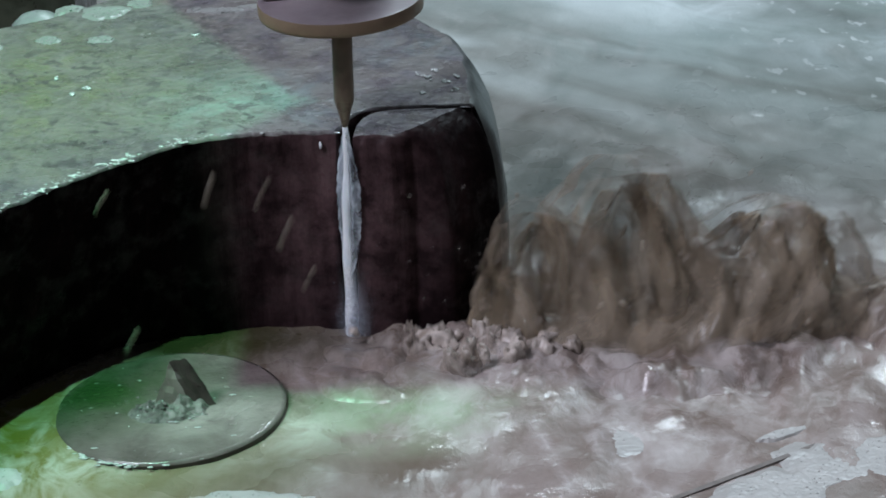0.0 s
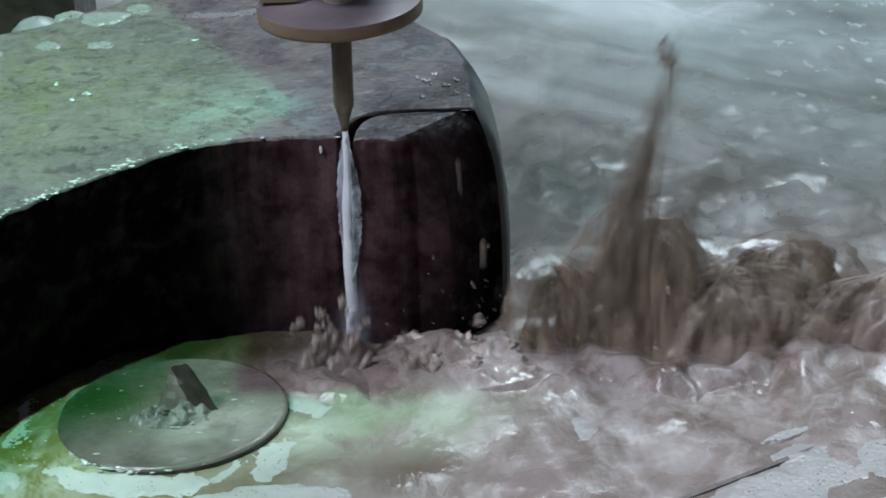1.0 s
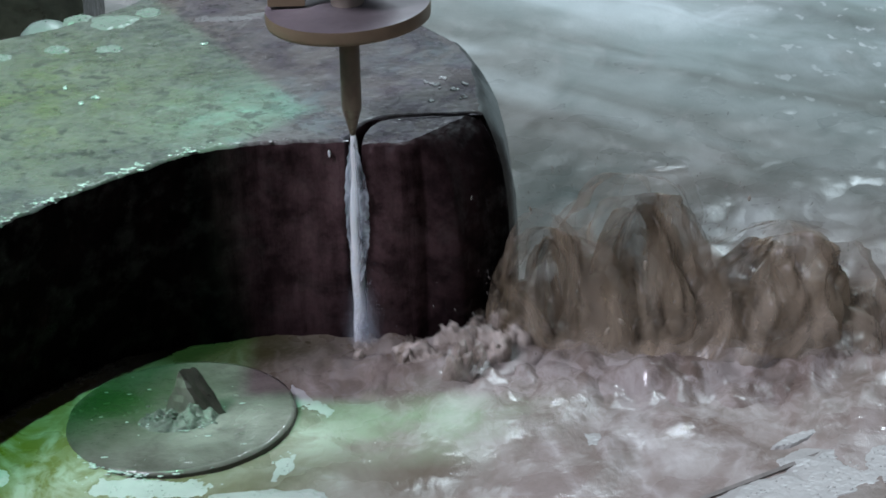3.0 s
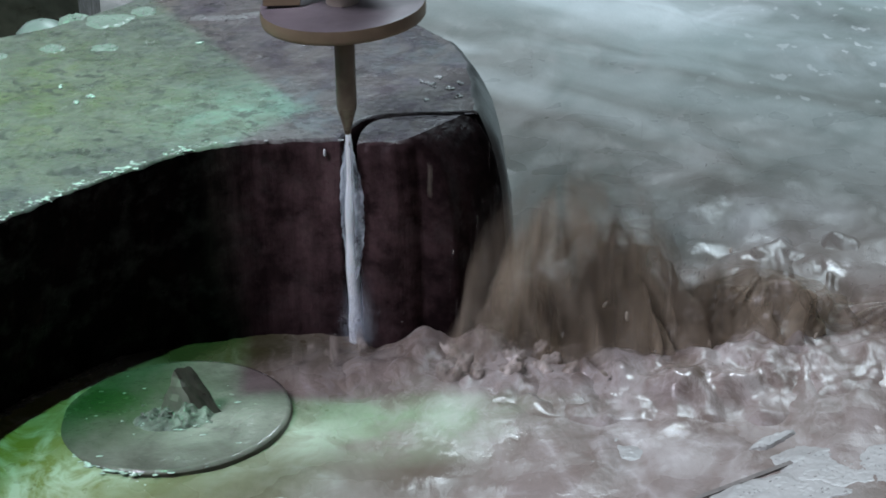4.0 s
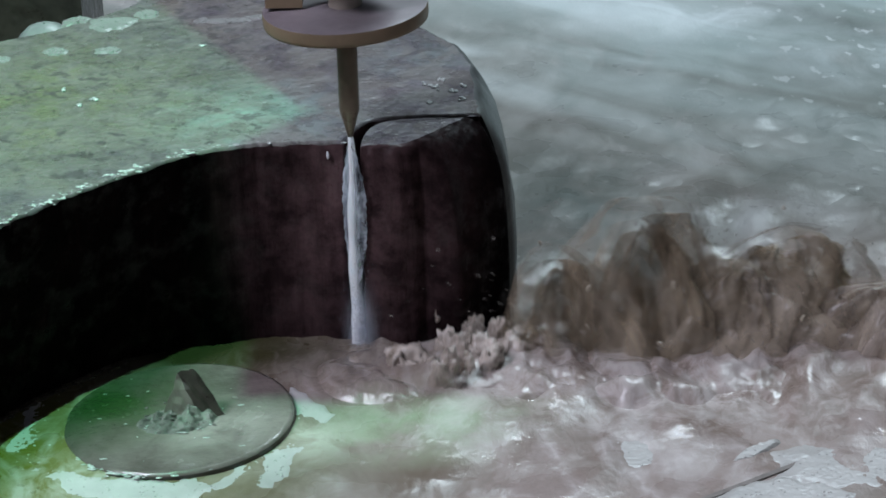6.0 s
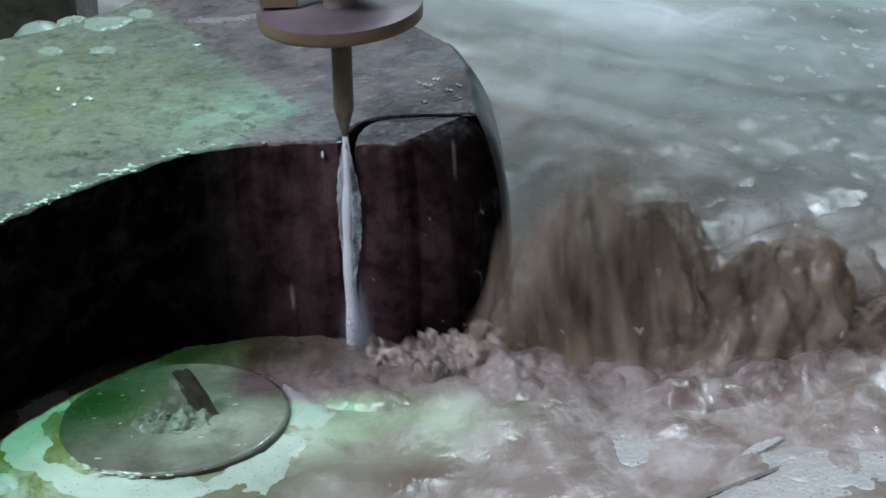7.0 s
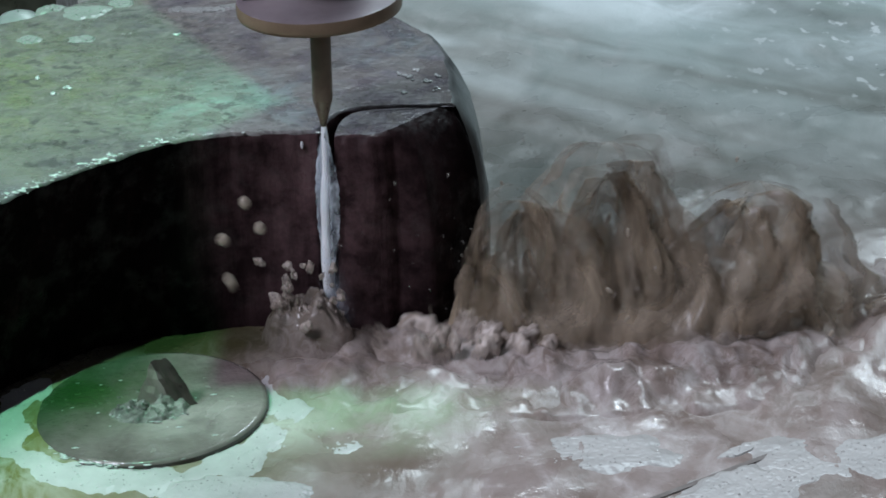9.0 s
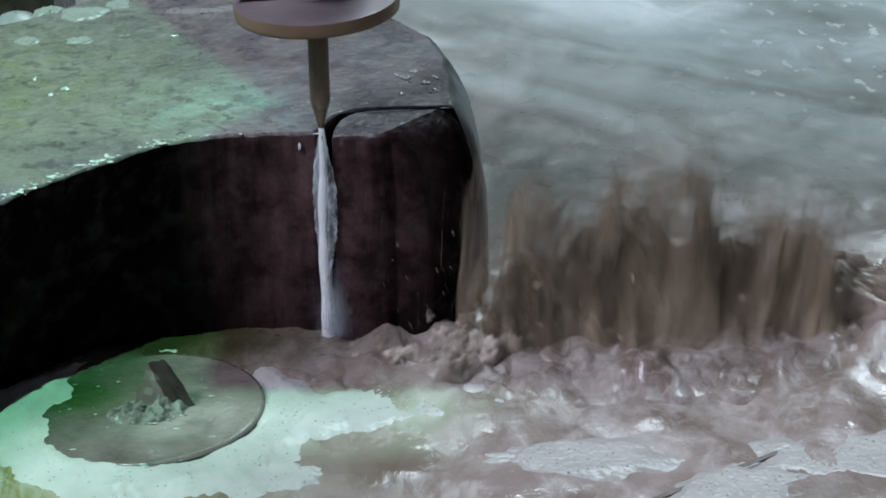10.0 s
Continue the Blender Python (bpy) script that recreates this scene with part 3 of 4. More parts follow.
def build_veil(sign):
    """The ragged wet veil beside the jet."""
    nu, nv = 10, 60
    pts = []
    for j in range(nv):
        k = j / (nv - 1)
        wide = (0.0046 if sign > 0 else 0.0034) * math.sin(math.pi * min(1, k * 1.02)) ** 0.7 + 0.0007 * (float(vnoise(k * 38, 2 + sign, 4)) - 0.5)
        for i in range(nu):
            u = i / (nu - 1)
            pts.append((sign * (0.0004 + wide * u), (-0.0062 * min(1, u * 3) if sign > 0 else 0.0008) + 0.0010 * float(vnoise(u * 4, k * 20, 7 + sign)), 0.001 - k * 0.056))
    s = Soup()
    s.grid(pts, nu, nv)
    back = [(p[0], p[1] + 0.0007, p[2]) for p in pts]
    s.grid(back, nu, nv)
    return thing("spray_veil", s.mesh("spray_veil", [JET_VEIL]), "ragged grey-white veil of spray along the jet", "spray", "veils beside the jet")


VEILS = [build_veil(-1), build_veil(1)]

# ---- disc in the water ----
def build_slug():
    base = new("steel_disc")
    tagged(base, "round grey steel disc lying awash in the green water", "metal disc")
    # The side is dark: the shadow under the rim put into colour.
    s = lathe([(0.0005, -0.011), (0.0390, -0.011), (0.0398, -0.010), (0.0400, -0.0012)], 72, 1)
    s = lathe([(0.0400, -0.0012), (0.0397, -0.0003), (0.0386, 0.0)], 72, 0, s)
    rings = []
    for r in np.linspace(0.0386, 0.0006, 14):
        for i in range(72):
            a = 2 * math.pi * i / 72
            x, y = r * math.cos(a), r * math.sin(a)
            rings.append((x, y, 0.0009 * (float(fbm(x * 70 + 5, y * 70 + 5, 2.0, 3)) - 0.5) if r < 0.037 else 0))
    s.grid(rings, 72, 14, True)
    part("disc", s.mesh("disc", [DISC, DARK]), base)
    bm = bmesh.new()
    v = [bm.verts.new(p) for p in ((0.0015, 0.001, 0.0160), (0.0075, 0.0015, 0.0165), (-0.0062, 0.001, -0.001), (0.009, -0.0040, -0.001), (0.017, -0.001, -0.001), (0.006, 0.006, -0.001))]
    # Left faces pale, right faces dark: lit and shaded sides as materials.
    for f, slot in (((0, 2, 3), 1), ((0, 3, 4, 1), 0), ((1, 4, 5), 0), ((0, 1, 5), 0), ((0, 5, 2), 1)):
        bm.faces.new([v[i] for i in f]).material_index = slot
    bmesh.ops.subdivide_edges(bm, edges=bm.edges[:], cuts=5, use_grid_fill=True)
    for q in bm.verts:
        if q.co.z > 0:
            q.co += noise.noise_vector(q.co * 420) * 0.0011
    me = bpy.data.meshes.new("stub")
    bm.to_mesh(me)
    bm.free()
    me.materials.append(DARK), me.materials.append(DISC)
    stub = part("stub", me, base, "dark broken stub rising from the disc")
    rnd = np.random.default_rng(3)
    gx, gy = np.meshgrid(np.linspace(-1, 1, 70), np.linspace(-1, 1, 56))
    fall = np.clip(1 - gx ** 2 - gy ** 2, 0, 1)
    rough = fbm(gx * 3.2 + 4, gy * 2.6 + 4, 1.0, 3) - 0.35 + 0.5 * (fbm(gx * 9, gy * 8, 6.0, 3) - 0.5)
    heap = Soup()
    heap.grid(np.stack([0.0005 + 0.0145 * gx + 0.002 * gy, -0.0035 + 0.0095 * gy, fall ** 0.7 * (0.0105 * rough + 0.0015) - 0.0006], -1).reshape(-1, 3), 70, 56)
    for _ in range(22):
        u = rnd.normal(0, 0.45, 2)
        heap.ball((0.0005 + 0.0145 * u[0], -0.0045 + 0.0075 * u[1], 0.0012 + 0.002 * rnd.random()), rnd.uniform(0.0002, 0.0006), (1.6, 1, 0.6), 4, 7)
    part("froth", heap.mesh("froth", [HEAP]), stub, "wet glistening froth heaped against the stub")
    # Pale beads stand in for wet glints at the froth's foot.
    glints = Soup()
    for _ in range(26):
        u = rnd.uniform(-1, 1)
        glints.ball((0.002 + 0.012 * u, -0.0105 + 0.0025 * u * u + rnd.normal(0, 0.0012), 0.0006), rnd.uniform(0.00015, 0.0004), (rnd.uniform(1.5, 4), 1, 0.5), 4, 7)
    part("bubbles", glints.mesh("bubbles", [BEAD]), stub, "pale beads standing for wet glints along the foot of the froth")
    # Beads that paint bright wet sparkles on the rim and disc.
    wet = Soup()
    for _ in range(70):
        a = rnd.normal(4.25, 0.35)
        q = 0.0395 + rnd.normal(0, 0.0012)
        wet.ball((q * math.cos(a), q * math.sin(a), -0.0008), rnd.uniform(0.0002, 0.0007), (2.4, 1, 0.4), 4, 7)
    for _ in range(30):
        a, q = rnd.uniform(0, 6.28), 0.036 * math.sqrt(rnd.random())
        wet.ball((q * math.cos(a), q * math.sin(a), 0.0), rnd.uniform(0.00015, 0.0006) * rnd.uniform(0.5, 1.2), (rnd.uniform(1.2, 4.0), 1.2, 0.25), 4, 7)
    tagged(part("wet_rim", wet.mesh("wet_rim", [BEAD]), base, "beads of water on rim and disc, pale to paint their sparkle"), kind="stuff")
    base.matrix_world = pose(-0.0608, -0.0585, WATER + 0.0019, -0.5, -2.2, 0)
    return base


def wall_froth():
    """Brownish bubbles where the water meets the cut wall."""
    rnd = np.random.default_rng(14)
    s = Soup()
    for p in spline(ARC, 40):
        if p[1] < -0.09 or p[0] > -0.072:
            continue
        back = 0.0125 * min(1, max(0, (-0.048 - p[0]) / 0.025))
        for _ in range(5):
            if rnd.random() < 0.8:
                q = p + np.array([-0.74, 0.67]) * back + np.array([rnd.normal(0.0012, 0.0010), rnd.normal(-0.0014, 0.0010)])
                s.ball((q[0], q[1], WATER + 0.0004), 0.0002 + 0.0009 * rnd.random() ** 2, (1.5, 1.2, 0.5), 3, 6)
    thing("froth_line", s.mesh("froth_line", [SILT]), "brown bubbly froth where the water meets the wall", "foam", kind="stuff")


wall_froth()
build_slug()


# ---- foam ----
def raft(seed, w, d, bubbles, material, high=0.0012, bay=0.0):
    """A lacy cushion of froth with bubbles on it; a bay makes it a crescent about a circle of that radius."""
    nu, nv = (220, 160) if w > 0.02 else (80, 60)
    rnd = np.random.default_rng(seed)
    gx, gy = np.meshgrid(np.linspace(-1.25, 1.25, nu), np.linspace(-1.25, 1.25, nv))
    ang = np.arctan2(gy, gx)
    if bay:
        q = np.hypot(gx * w, gy * d)
        core = 1.0 - np.abs(q - bay - 0.007) / 0.008 - 1.5 * np.clip((gy * d - 0.012) / 0.02, 0, 3) + 0.9 * (fbm(1.6 * np.cos(ang) + seed, 1.6 * np.sin(ang), 2.0, 2) - 0.55)
    else:
        edge = 0.80 + 0.8 * (fbm(1.5 * np.cos(ang) + seed, 1.5 * np.sin(ang) + 4, seed * 0.7, 3) - 0.4)
        core = 1.25 * (1 - (np.hypot(gx, gy) / edge) ** 2)
    lace = fbm(gx * w * 110 + seed, gy * d * 75 + seed, seed * 0.3, 5) - 0.5
    dens = core + (1.3 if material == FOAM else 2.6) * lace
    gz = high * np.clip(dens * 1.3, -3, 0.45) + 0.0002 * (fbm(gx * w * 800, gy * d * 800, seed, 2) - 0.5)
    s = Soup()
    s.grid(np.stack([gx * w, gy * d, gz], -1).reshape(-1, 3), nu, nv)
    inside = np.argwhere(dens > 0.35)
    for _ in range(bubbles if len(inside) else 0):
        j, i = inside[rnd.integers(len(inside))]
        s.ball((gx[j, i] * w, gy[j, i] * d, high * 0.4), rnd.uniform(0.0002, 0.0007), (1, 1, 0.5), 4, 7)
    return s.mesh("foam_raft", [material])


def plate_foam():
    rnd = np.random.default_rng(4)
    spots = [(-0.0996, 0.1304, 0.012, 0.010), (-0.1167, 0.1000, 0.006, 0.005), (-0.1382, 0.0923, 0.006, 0.005), (-0.0962, 0.0998, 0.007, 0.006),
             (-0.0850, 0.1406, 0.006, 0.006), (0.0301, 0.0528, 0.0034, 0.005), (0.0263, 0.0570, 0.0026, 0.004), (0.0320, 0.0602, 0.0028, 0.004),
             (0.0359, 0.0485, 0.0022, 0.003), (0.0407, 0.0527, 0.0022, 0.003), (0.0398, 0.0409, 0.0020, 0.003), (0.0281, 0.0375, 0.0018, 0.002),
             (-0.0514, 0.1300, 0.010, 0.004), (-0.0622, 0.1316, 0.006, 0.005), (-0.0385, 0.1336, 0.008, 0.004), (-0.1088, 0.0596, 0.0022, 0.003),
             (-0.1344, 0.0464, 0.0022, 0.003), (-0.0955, 0.0486, 0.0016, 0.002), (-0.1009, 0.0427, 0.0016, 0.002), (-0.1350, 0.0257, 0.002, 0.0024),
             (-0.0606, 0.1027, 0.003, 0.003), (-0.1126, 0.1357, 0.006, 0.005)]
    for i, (x, y, w, d) in enumerate(spots):
        if w > 0.004:
            me = raft(40 + i, w * 0.85, d * 0.8, 30, FOAM_PLATE, 0.0008)
        else:
            # Small spots: beads in pale colour stand for bright glints.
            b = Soup()
            for _ in range(5):
                b.ball((rnd.normal(0, 0.35) * w, rnd.normal(0, 0.35) * d, 0.0), rnd.uniform(0.0003, 0.0008), (1.3, 1.6, 0.6), 5, 8)
            me = b.mesh("foam_patch", [BEAD])
        thing("foam_patch", me, "small patch of pale froth on the wet plate", "foam", "froth on the plate", at=pose(x, y, 0.0002))
    beads = Soup()
    line = spline(ARC, 60)
    for p in line:
        if p[1] < -0.12:
            continue
        thick = float(vnoise(p[0] * 130, p[1] * 130, 1.0)) * (0.9 if p[0] < -0.04 else 0.5)
        for _ in range(3):
            if rnd.random() < 1.0 * thick - 0.22:
                q = p + np.array([rnd.normal(-0.0012, 0.0014), rnd.normal(0.0016, 0.0016)])
                beads.ball((q[0], q[1], 0.0), 0.00012 + 0.0005 * rnd.random() ** 3, (rnd.uniform(1.4, 3.2), 1.6, 0.4), 4, 7)
    thing("water_beads", beads.mesh("water_beads", [BEAD]), "wet beads along the edge of the cut-out, pale for their painted glints", "water drops", kind="stuff")


plate_foam()
RAFTS = []
for seed, w, d, bub, grn, bay in ((3, 0.056, 0.056, 160, True, 0.040), (5, 0.030, 0.019, 60, False, 0), (8, 0.025, 0.014, 40, False, 0), (9, 0.012, 0.007, 30, True, 0),
                                  (13, 0.050, 0.016, 120, True, 0), (17, 0.010, 0.003, 10, False, 0), (19, 0.026, 0.012, 40, True, 0), (23, 0.030, 0.015, 40, False, 0)):
    RAFTS.append(thing("foam_raft", raft(seed, w, d, bub, FOAM_GREEN if grn else FOAM, bay=bay), "floating lacy raft of pale bubbly foam", "foam", "foam rafts on the water"))


slat = Soup()
a, b = Vector((0.070, -0.148, WATER)), Vector((0.177, -0.0785, WATER))
side = Vector((-(b - a).y, (b - a).x, 0)).normalized() * 0.0010
for z in (0.0007, -0.06):
    slat.add([a - side + Vector((0, 0, z)), b - side + Vector((0, 0, z)), b + side + Vector((0, 0, z)), a + side + Vector((0, 0, z))], [])
slat.f = [(0, 1, 2, 3), (7, 6, 5, 4), (0, 4, 5, 1), (1, 5, 6, 2), (2, 6, 7, 3), (3, 7, 4, 0)]
slat.m = [0] * 6
thing("support_slat", slat.mesh("support_slat", [SLAT], False), "thin dark steel support slat just breaking the water", "slat")


def bars():
    r = 0.013
    s = lathe([(0.0005, -0.085), (r, -0.084), (r, -0.006), (r * 0.96, -0.002), (r * 0.82, 0.003), (r * 0.55, 0.0065), (r * 0.25, 0.008), (0.0004, 0.0083)], 32)
    thing("steel_pin", s.mesh("steel_pin", [BAR]), "round-topped pale steel pin beyond the plate", "pin", at=pose(-0.1285, 0.150, -0.0143))
    # Added dark block that stands for the dark background there.
    slab("dark_backdrop", (-0.36, 0.185, -0.12), (-0.118, 0.25, 0.004), DARK, "", "dark block added beyond the plate to stand for the dark background", "metal block")


bars()
# White colour of this bead paints the wet glint on the wall.
bead = Soup()
bead.ball((0, 0, 0), 0.0008, (0.7, 0.7, 1.9), 8, 12)
thing("water_bead", bead.mesh("water_bead", [JET]), "bead of water on the cut wall, white to paint its glint", "water drop", at=pose(-0.0085, 0.0022, -0.0050))

# ---- splashes ----
def mound(w, high, lean, peaked, off, sc, arc):
    """A torn, lumpy shell of thrown-up water, round or peaked, closed or open over an arc; returns its points, sides and steps."""
    nu, nv = 96, 36
    a, k = np.meshgrid(np.linspace(arc[0], arc[1], nu, endpoint=arc[1] - arc[0] < 6), np.linspace(0, 1, nv))
    ca, sa = np.cos(a), np.sin(a)
    up = np.sin(k * math.pi * 0.5)
    tall = 0.95 + 0.7 * (fbm(1.3 * ca + off, 1.3 * sa + off, k * 0.8, 3) - 0.5) * (1 - k ** 4)
    lumps = fbm(2.3 * ca + off, 2.3 * sa + off, k * 2.6 + off, 4) - 0.5
    folds = fbm(6 * ca + off, 6 * sa + off, k * 2.6 + 4, 3) - 0.5
    round_in = np.sqrt(np.clip(1 - up ** 2, 0, 1)) ** 0.8
    r = w * sc * ((1 - peaked) * round_in + peaked * (1 - up) ** 0.9) * (1.0 + 1.1 * lumps + 0.25 * folds * (1 - k))
    z = -0.03 + (high * (0.5 + 0.5 * sc) * tall + 0.03) * up ** 0.95 + 0.026 * lumps * np.sin(k * math.pi)
    x = r * ca + lean * np.clip(z, 0, 1) ** 1.3 * 2.0 + 0.35 * w * lumps * np.sin(k * math.pi)
    return np.stack([x, 0.55 * r * sa, z], -1).reshape(-1, 3), nu, nv


def build_splash(seed, mounds, strands, spray, mats, label, wide=0.04, high=0.07):
    """Muddy water thrown up: torn mounds (x, width, height, lean, peaked), strands and drops; its origin is at the water."""
    rnd = np.random.default_rng(seed)
    root = new("splash")
    tagged(root, label, "splash", "splashes")
    for x, w, tall, lean, peaked in mounds:
        for layer, sc in enumerate((1.30, 1.02, 0.80)):
            s = Soup()
            turn = rnd.uniform(-0.5, 0.5)
            arc = (0, 2 * math.pi) if layer == 2 else (turn + math.pi * 0.92, turn + math.pi * 2.08)
            s.grid(*mound(w, tall, lean, peaked, float(rnd.uniform(3, 40)), sc, arc), layer == 2)
            sheet = part("sheet", s.mesh("sheet", [(mats[1], mats[0], mats[5])[layer]]), root)
            sheet.location.x = x
    for _ in range(strands):
        x = rnd.normal(0, 0.5) * wide
        top = Vector((x * rnd.uniform(1.2, 2.0) + rnd.normal(0, 0.006), rnd.normal(-0.01, 0.006), high * rnd.uniform(0.5, 1.15)))
        sag, n = rnd.uniform(-0.012, 0.012), 26
        path, rad = [], []
        r0 = rnd.uniform(0.0020, 0.0036)
        for j in range(n):
            k = j / (n - 1)
            path.append(Vector((x, -0.006, -0.03)) * (1 - k) + top * k + Vector((sag * math.sin(k * 3.1), 0, 0.012 * math.sin(k * 3.1))))
            rad.append(r0 * (1 - 0.75 * k) * (1 + 0.5 * math.sin(k * 17 + x * 300)))
        s = Soup()
        s.tube(path, rad, 9, 0.9, float(rnd.uniform(0, 50)))
        part("strand", s.mesh("strand", [mats[4]]), root)
    s = Soup()
    for _ in range(spray * 5):
        x, z = rnd.normal(0, 0.62) * wide, abs(rnd.normal(0.3, 0.4)) * high
        turn = Euler((0, rnd.normal(0, 0.3) + x * 6, 0)).to_matrix()
        s.ball((x, rnd.normal(0, 0.3) * wide, z), rnd.uniform(0.00014, 0.00042), (1, 1, rnd.uniform(1.2, 3.5)), 3, 5, turn)
    tagged(part("fine_spray", s.mesh("fine_spray", [mats[3]]), root), kind="stuff")
    for _ in range(spray // 20):
        s = Soup()
        turn = Euler((rnd.uniform(-0.5, 0.5), rnd.uniform(-0.9, 0.9), 0)).to_matrix()
        s.ball((0, 0, 0), rnd.uniform(0.0003, 0.0009), (1, 1, rnd.uniform(1.2, 3.0)), 5, 8, turn)
        d = part("drop", s.mesh("drop", [mats[2]]), root)
        d.location = (rnd.normal(0, 0.8) * wide, rnd.normal(-0.01, 0.3 * wide), abs(rnd.normal(0.6, 0.4)) * high)
    return root


MUDDY = "muddy brown water thrown up beside the plate"
BROWN, LIGHT = [SPLASH, SPLASH_THIN, DROPS, FINE, STRAND, SPLASH_CORE], [SPLASH_PALE, SPLASH_THIN, DROPS, FINE, SPLASH_PALE, SPLASH_PALE]
PEAK = build_splash(1, ((-0.004, 0.048, 0.090, -0.1, 0.60), (0.036, 0.032, 0.052, 0.3, 0.2)), 1, 160, BROWN, MUDDY, 0.045, 0.080)
CURTAIN = build_splash(2, ((-0.018, 0.028, 0.078, -0.25, 0.40), (0.012, 0.040, 0.086, 0.1, 0.40), (0.046, 0.034, 0.066, 0.25, 0.3)), 0, 200, BROWN, MUDDY, 0.055, 0.082)
BROAD = build_splash(3, ((-0.030, 0.026, 0.044, -0.1, 0.3), (0.002, 0.036, 0.058, -0.1, 0.4), (0.040, 0.036, 0.044, 0.3, 0.15)), 0, 140, BROWN, MUDDY, 0.055, 0.055)
TUFT = build_splash(8, ((0.0, 0.028, 0.076, 0.1, 0.55), (0.022, 0.022, 0.046, 0.4, 0.4)), 2, 120, BROWN, MUDDY, 0.03, 0.07)
LEAP = build_splash(4, ((0.0, 0.014, 0.108, 0.25, 0.9), (0.006, 0.009, 0.074, 0.8, 0.9)), 0, 60, BROWN, "tall thin tongue of muddy water", 0.018, 0.10)
CREST = build_splash(5, ((-0.016, 0.040, 0.026, 0.2, 0.3), (0.044, 0.048, 0.022, 0.2, 0.2)), 0, 60, LIGHT, "low pale crest of muddy water beside the splash", 0.05, 0.03)


def puff(seed, w, high, count, label):
    """Mist of very fine drops, thinning outwards."""
    rnd = np.random.default_rng(seed)
    s = Soup()
    for _ in range(count):
        s.ball((rnd.normal(0, 0.30) * w, rnd.normal(0, 0.25) * w, abs(rnd.normal(0, 0.38)) * high), rnd.uniform(0.00002, 0.00006), (1, 1, 3.0), 3, 5)
    return thing("mist", s.mesh("mist", [SOFT]), label, "mist", kind="stuff")


JET_MIST = puff(5, 0.009, 0.028, 24000, "bluish white mist at the foot of the jet")


def build_globs(seed, count, wide, high, mat, label):
    """Pale lumps of muddy water flung up in a cluster over a low mound."""
    rnd = np.random.default_rng(seed)
    root = new("splash")
    tagged(root, label, "splash", "splashes")
    for i in range(count):
        u = rnd.normal(0, 0.5)
        up = rnd.random() ** 1.4
        mid = Vector((wide * u * (0.6 + 0.6 * up), rnd.normal(0, 0.3) * wide, high * up - 0.001))
        out = Euler((rnd.normal(0, 0.3), 0.9 * u + rnd.normal(0, 0.3), 0)).to_matrix()
        size = rnd.uniform(0.07, 0.17) * wide * (1.3 - 0.9 * up)
        s = Soup()
        s.ball((0, 0, 0), 1.0, (1.0, 0.8, rnd.uniform(0.9, 1.7)), 16, 22, out)
        v = np.array(s.v)
        v *= size * (0.1 + 2.0 * fbm(v[:, 0] * 1.9 + seed + i, v[:, 1] * 1.9 + 5, v[:, 2] * 1.5 + i, 4))[:, None]
        s.v = [tuple(p) for p in v + np.array(mid)]
        part("glob", s.mesh("glob", [mat]), root)
    s = Soup()
    nu = 60
    gx, gy = np.meshgrid(np.linspace(-1, 1, nu), np.linspace(-1, 1, nu))
    top = np.clip(1.2 - 1.6 * (gx ** 2 + gy ** 2), -2, 1) * (0.5 + 1.6 * (fbm(gx * 3 + seed, gy * 3, 1.0, 4) - 0.3))
    s.grid(np.stack([1.3 * wide * gx, 0.8 * wide * gy, np.where(top > 0, 0.5 * high * top, 0.05 * top) - 0.001], -1).reshape(-1, 3), nu, nu)
    part("mound", s.mesh("mound", [MUD]), root)
    return root


SMALL = [build_globs(6, 34, 0.015, 0.026, GLOB, "small pale splash at the foot of the jet"),
         build_globs(7, 26, 0.022, 0.010, GLOB, "low pale splash at the foot of the jet"),
         build_globs(9, 30, 0.030, 0.009, GLOB, "low pale splash along the foot of the cut piece")]


def flung(seed, r):
    """A torn lump of muddy water in flight."""
    s = Soup()
    s.ball((0, 0, 0), 1.0, (0.8, 0.6, 1.6), 20, 26)
    v = np.array(s.v)
    v *= r * (-0.45 + 3.0 * fbm(v[:, 0] * 1.2 + seed, v[:, 1] * 1.2 + 3, v[:, 2] * 1.2 + seed, 3))[:, None]
    s.v = [tuple(p) for p in v]
    return thing("flung_lump", s.mesh("flung_lump", [STRAND]), "torn lump of muddy water in flight", "water drop", "flung lumps")


LUMPS = [(flung(3 + k, r), row) for k, (r, row) in enumerate((
    (0.0055, (1.5, 0.159, 0.0, 0.026, 0.10, 0.0)), (0.0048, (7.5, 0.172, 0.0, 0.017, 0.12, -0.2)), (0.0070, (4.5, 0.120, 0.0, 0.010, 0.05, 0.1)),
    (0.0040, (1.0, 0.112, 0.0, 0.030, 0.12, 0.2)), (0.0045, (8.5, 0.087, 0.0, 0.024, -0.1, 0.1)), (0.0042, (9.5, 0.165, 0.0, 0.008, 0.1, -0.3))))]


def drop(r, long):
    s = Soup()
    s.ball((0, 0, 0), r, (1, 1, long), 6, 9)
    return s.mesh("water_drop", [DROPS])


DROP_MESH = [drop(0.0010, 1.6), drop(0.0014, 1.2), drop(0.0022, 1.0)]
FLYING = []
for k in range(27):
    size = (0, 1, 0, 1, 0, 1)[k % 6] if k < 6 else 2 if k < 10 else k % 2
    FLYING.append(thing("water_drop", DROP_MESH[size], "flying drop of muddy water", "water drop", "flying drops"))


